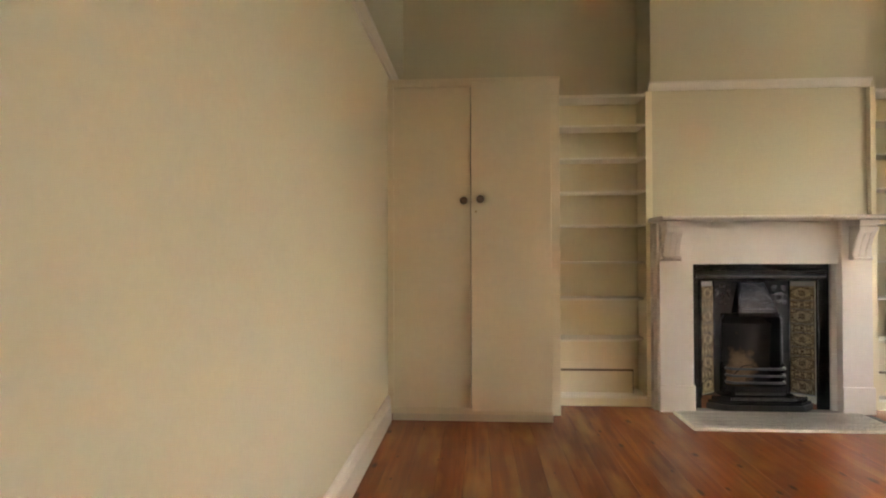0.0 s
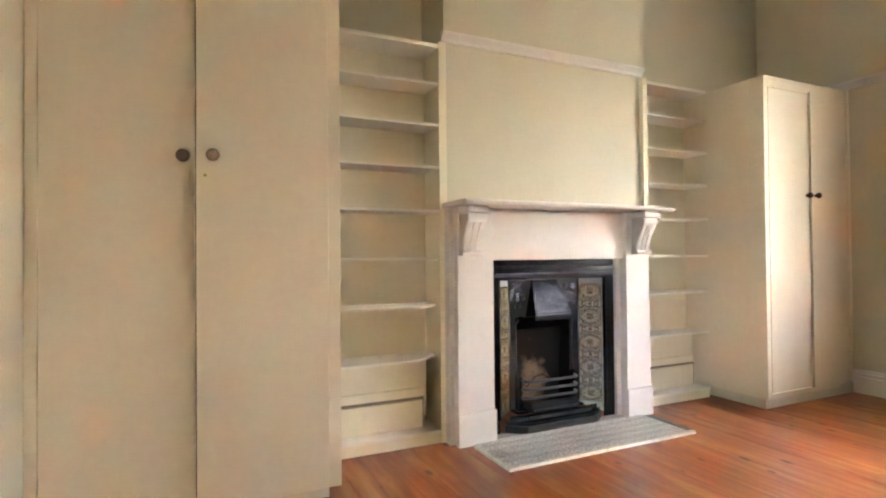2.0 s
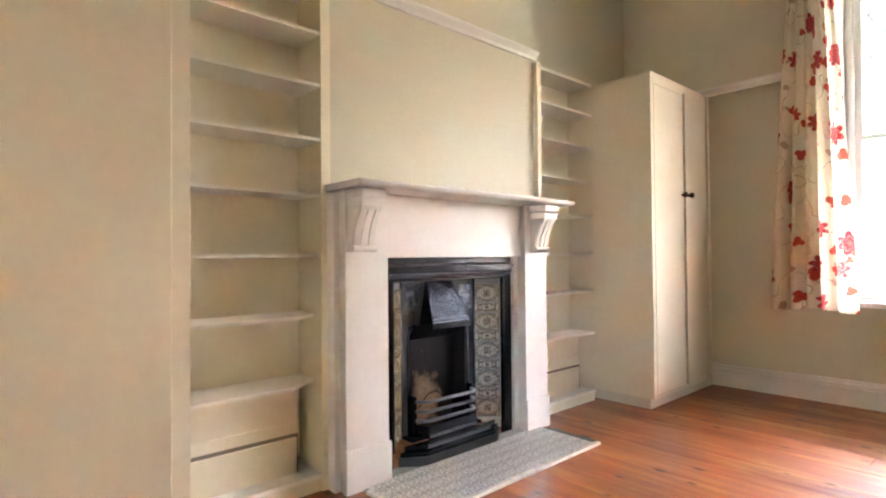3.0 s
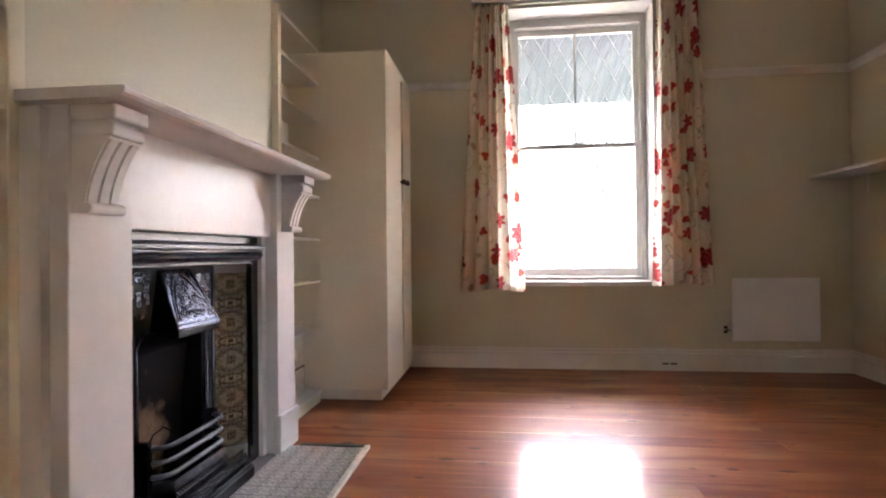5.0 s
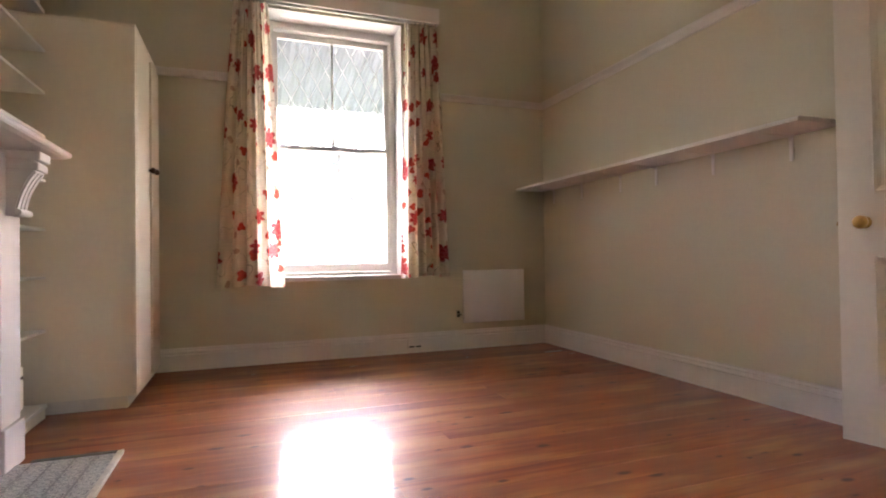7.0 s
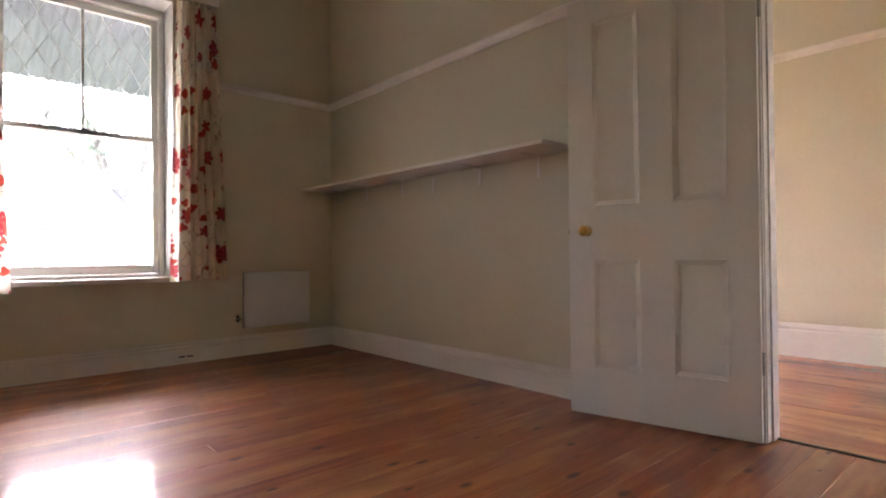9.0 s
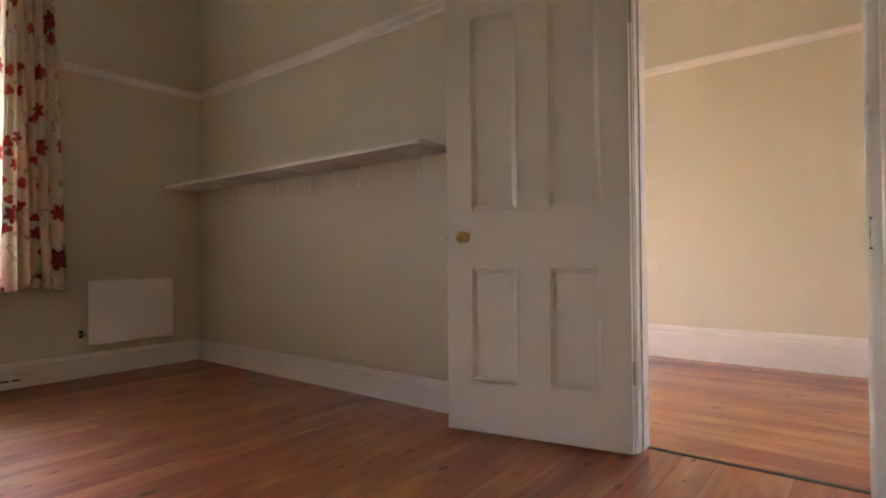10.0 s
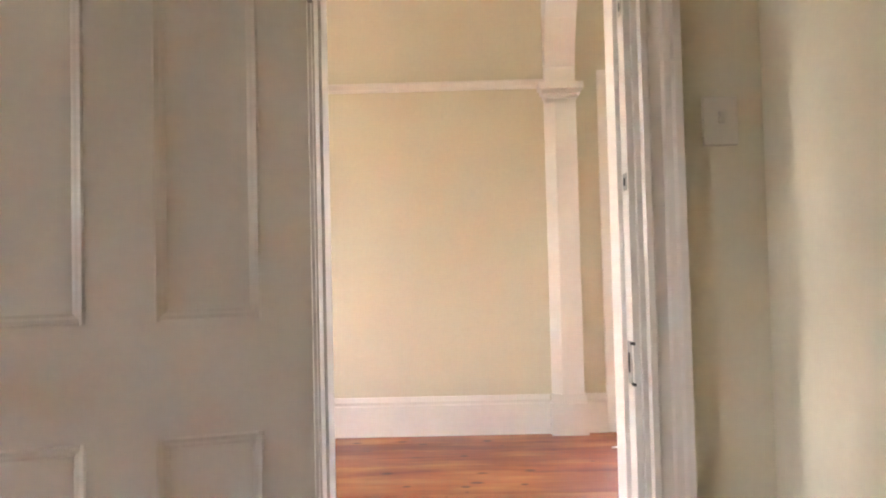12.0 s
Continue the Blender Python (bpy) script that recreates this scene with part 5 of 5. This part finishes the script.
part("roof", prism(bmesh.new(), [(19.8, 1.72), (22.0, 1.72), (22.0, 1.80), (19.8, 2.05)], (0, -1.1, 0), (1, 0, 0), (0, 0, 1), (0, 2.0, 0)), ROOF_TILE, shed)
part("window", boxes((19.96, -0.35, 1.0, 20.01, 0.25, 1.25)), ROOF_TILE, shed)

# ---- floor boards ----
rnd = random.Random(2)


def board_mesh(name, lx, ly, mat):
    bm = boxes((0, 0, -0.02, lx, ly, 0.0))
    top = [e for e in bm.edges if all(abs(v.co.z) < 1e-6 for v in e.verts)]
    bmesh.ops.bevel(bm, geom=top, offset=0.00025, segments=1, affect="EDGES")
    return mesh_of(bm, name, mat)


floor = tagged(new("floor"), "varnished reddish pine floorboards, scuffed and glossy", "floor", "", "structure")
part("underfloor", boxes((-0.05, -0.10, -0.05, XE + 0.05, YN + 0.2, -0.019)), UNDERFLOOR, floor)
BW = 0.130
lengths = (1.35, 1.9, 2.25, 4.1)
boards = {n: board_mesh("floor_board", BW - 0.0010, n, FLOOR_Y) for n in lengths}
tail = {n: board_mesh("floor_board", BW - 0.0010, 4.1 - n - 0.0016, FLOOR_Y) for n in lengths[:3]}
for i in range(39):
    x = -0.02 + i * BW
    n = rnd.choice(lengths) if i % 2 else 4.1
    for me, y in (((boards[n], -0.098),) if n == 4.1 else ((boards[n], -0.098), (tail[n], -0.098 + n + 0.0016))):
        o = new("floor_board", me)
        o.parent, o.location = floor, (x, y, rnd.uniform(-0.0004, 0.0004))
        o.rotation_euler = (0, rnd.gauss(0, 0.0007), 0)
hall_floor = tagged(new("floor_hall"), "varnished reddish pine hall floorboards, glossy", "floor", "", "structure")
part("underfloor", boxes((HX0, HY - 0.25, -0.05, HX1 + 0.2, -0.10, -0.019)), UNDERFLOOR, hall_floor)
me_hall = board_mesh("floor_board", HX1 - HX0 + 0.2, BW - 0.0010, FLOOR_X)
for j in range(20):
    o = new("floor_board", me_hall)
    o.parent, o.location = hall_floor, (HX0, -0.101 - (j + 1) * BW, rnd.uniform(-0.0004, 0.0004))
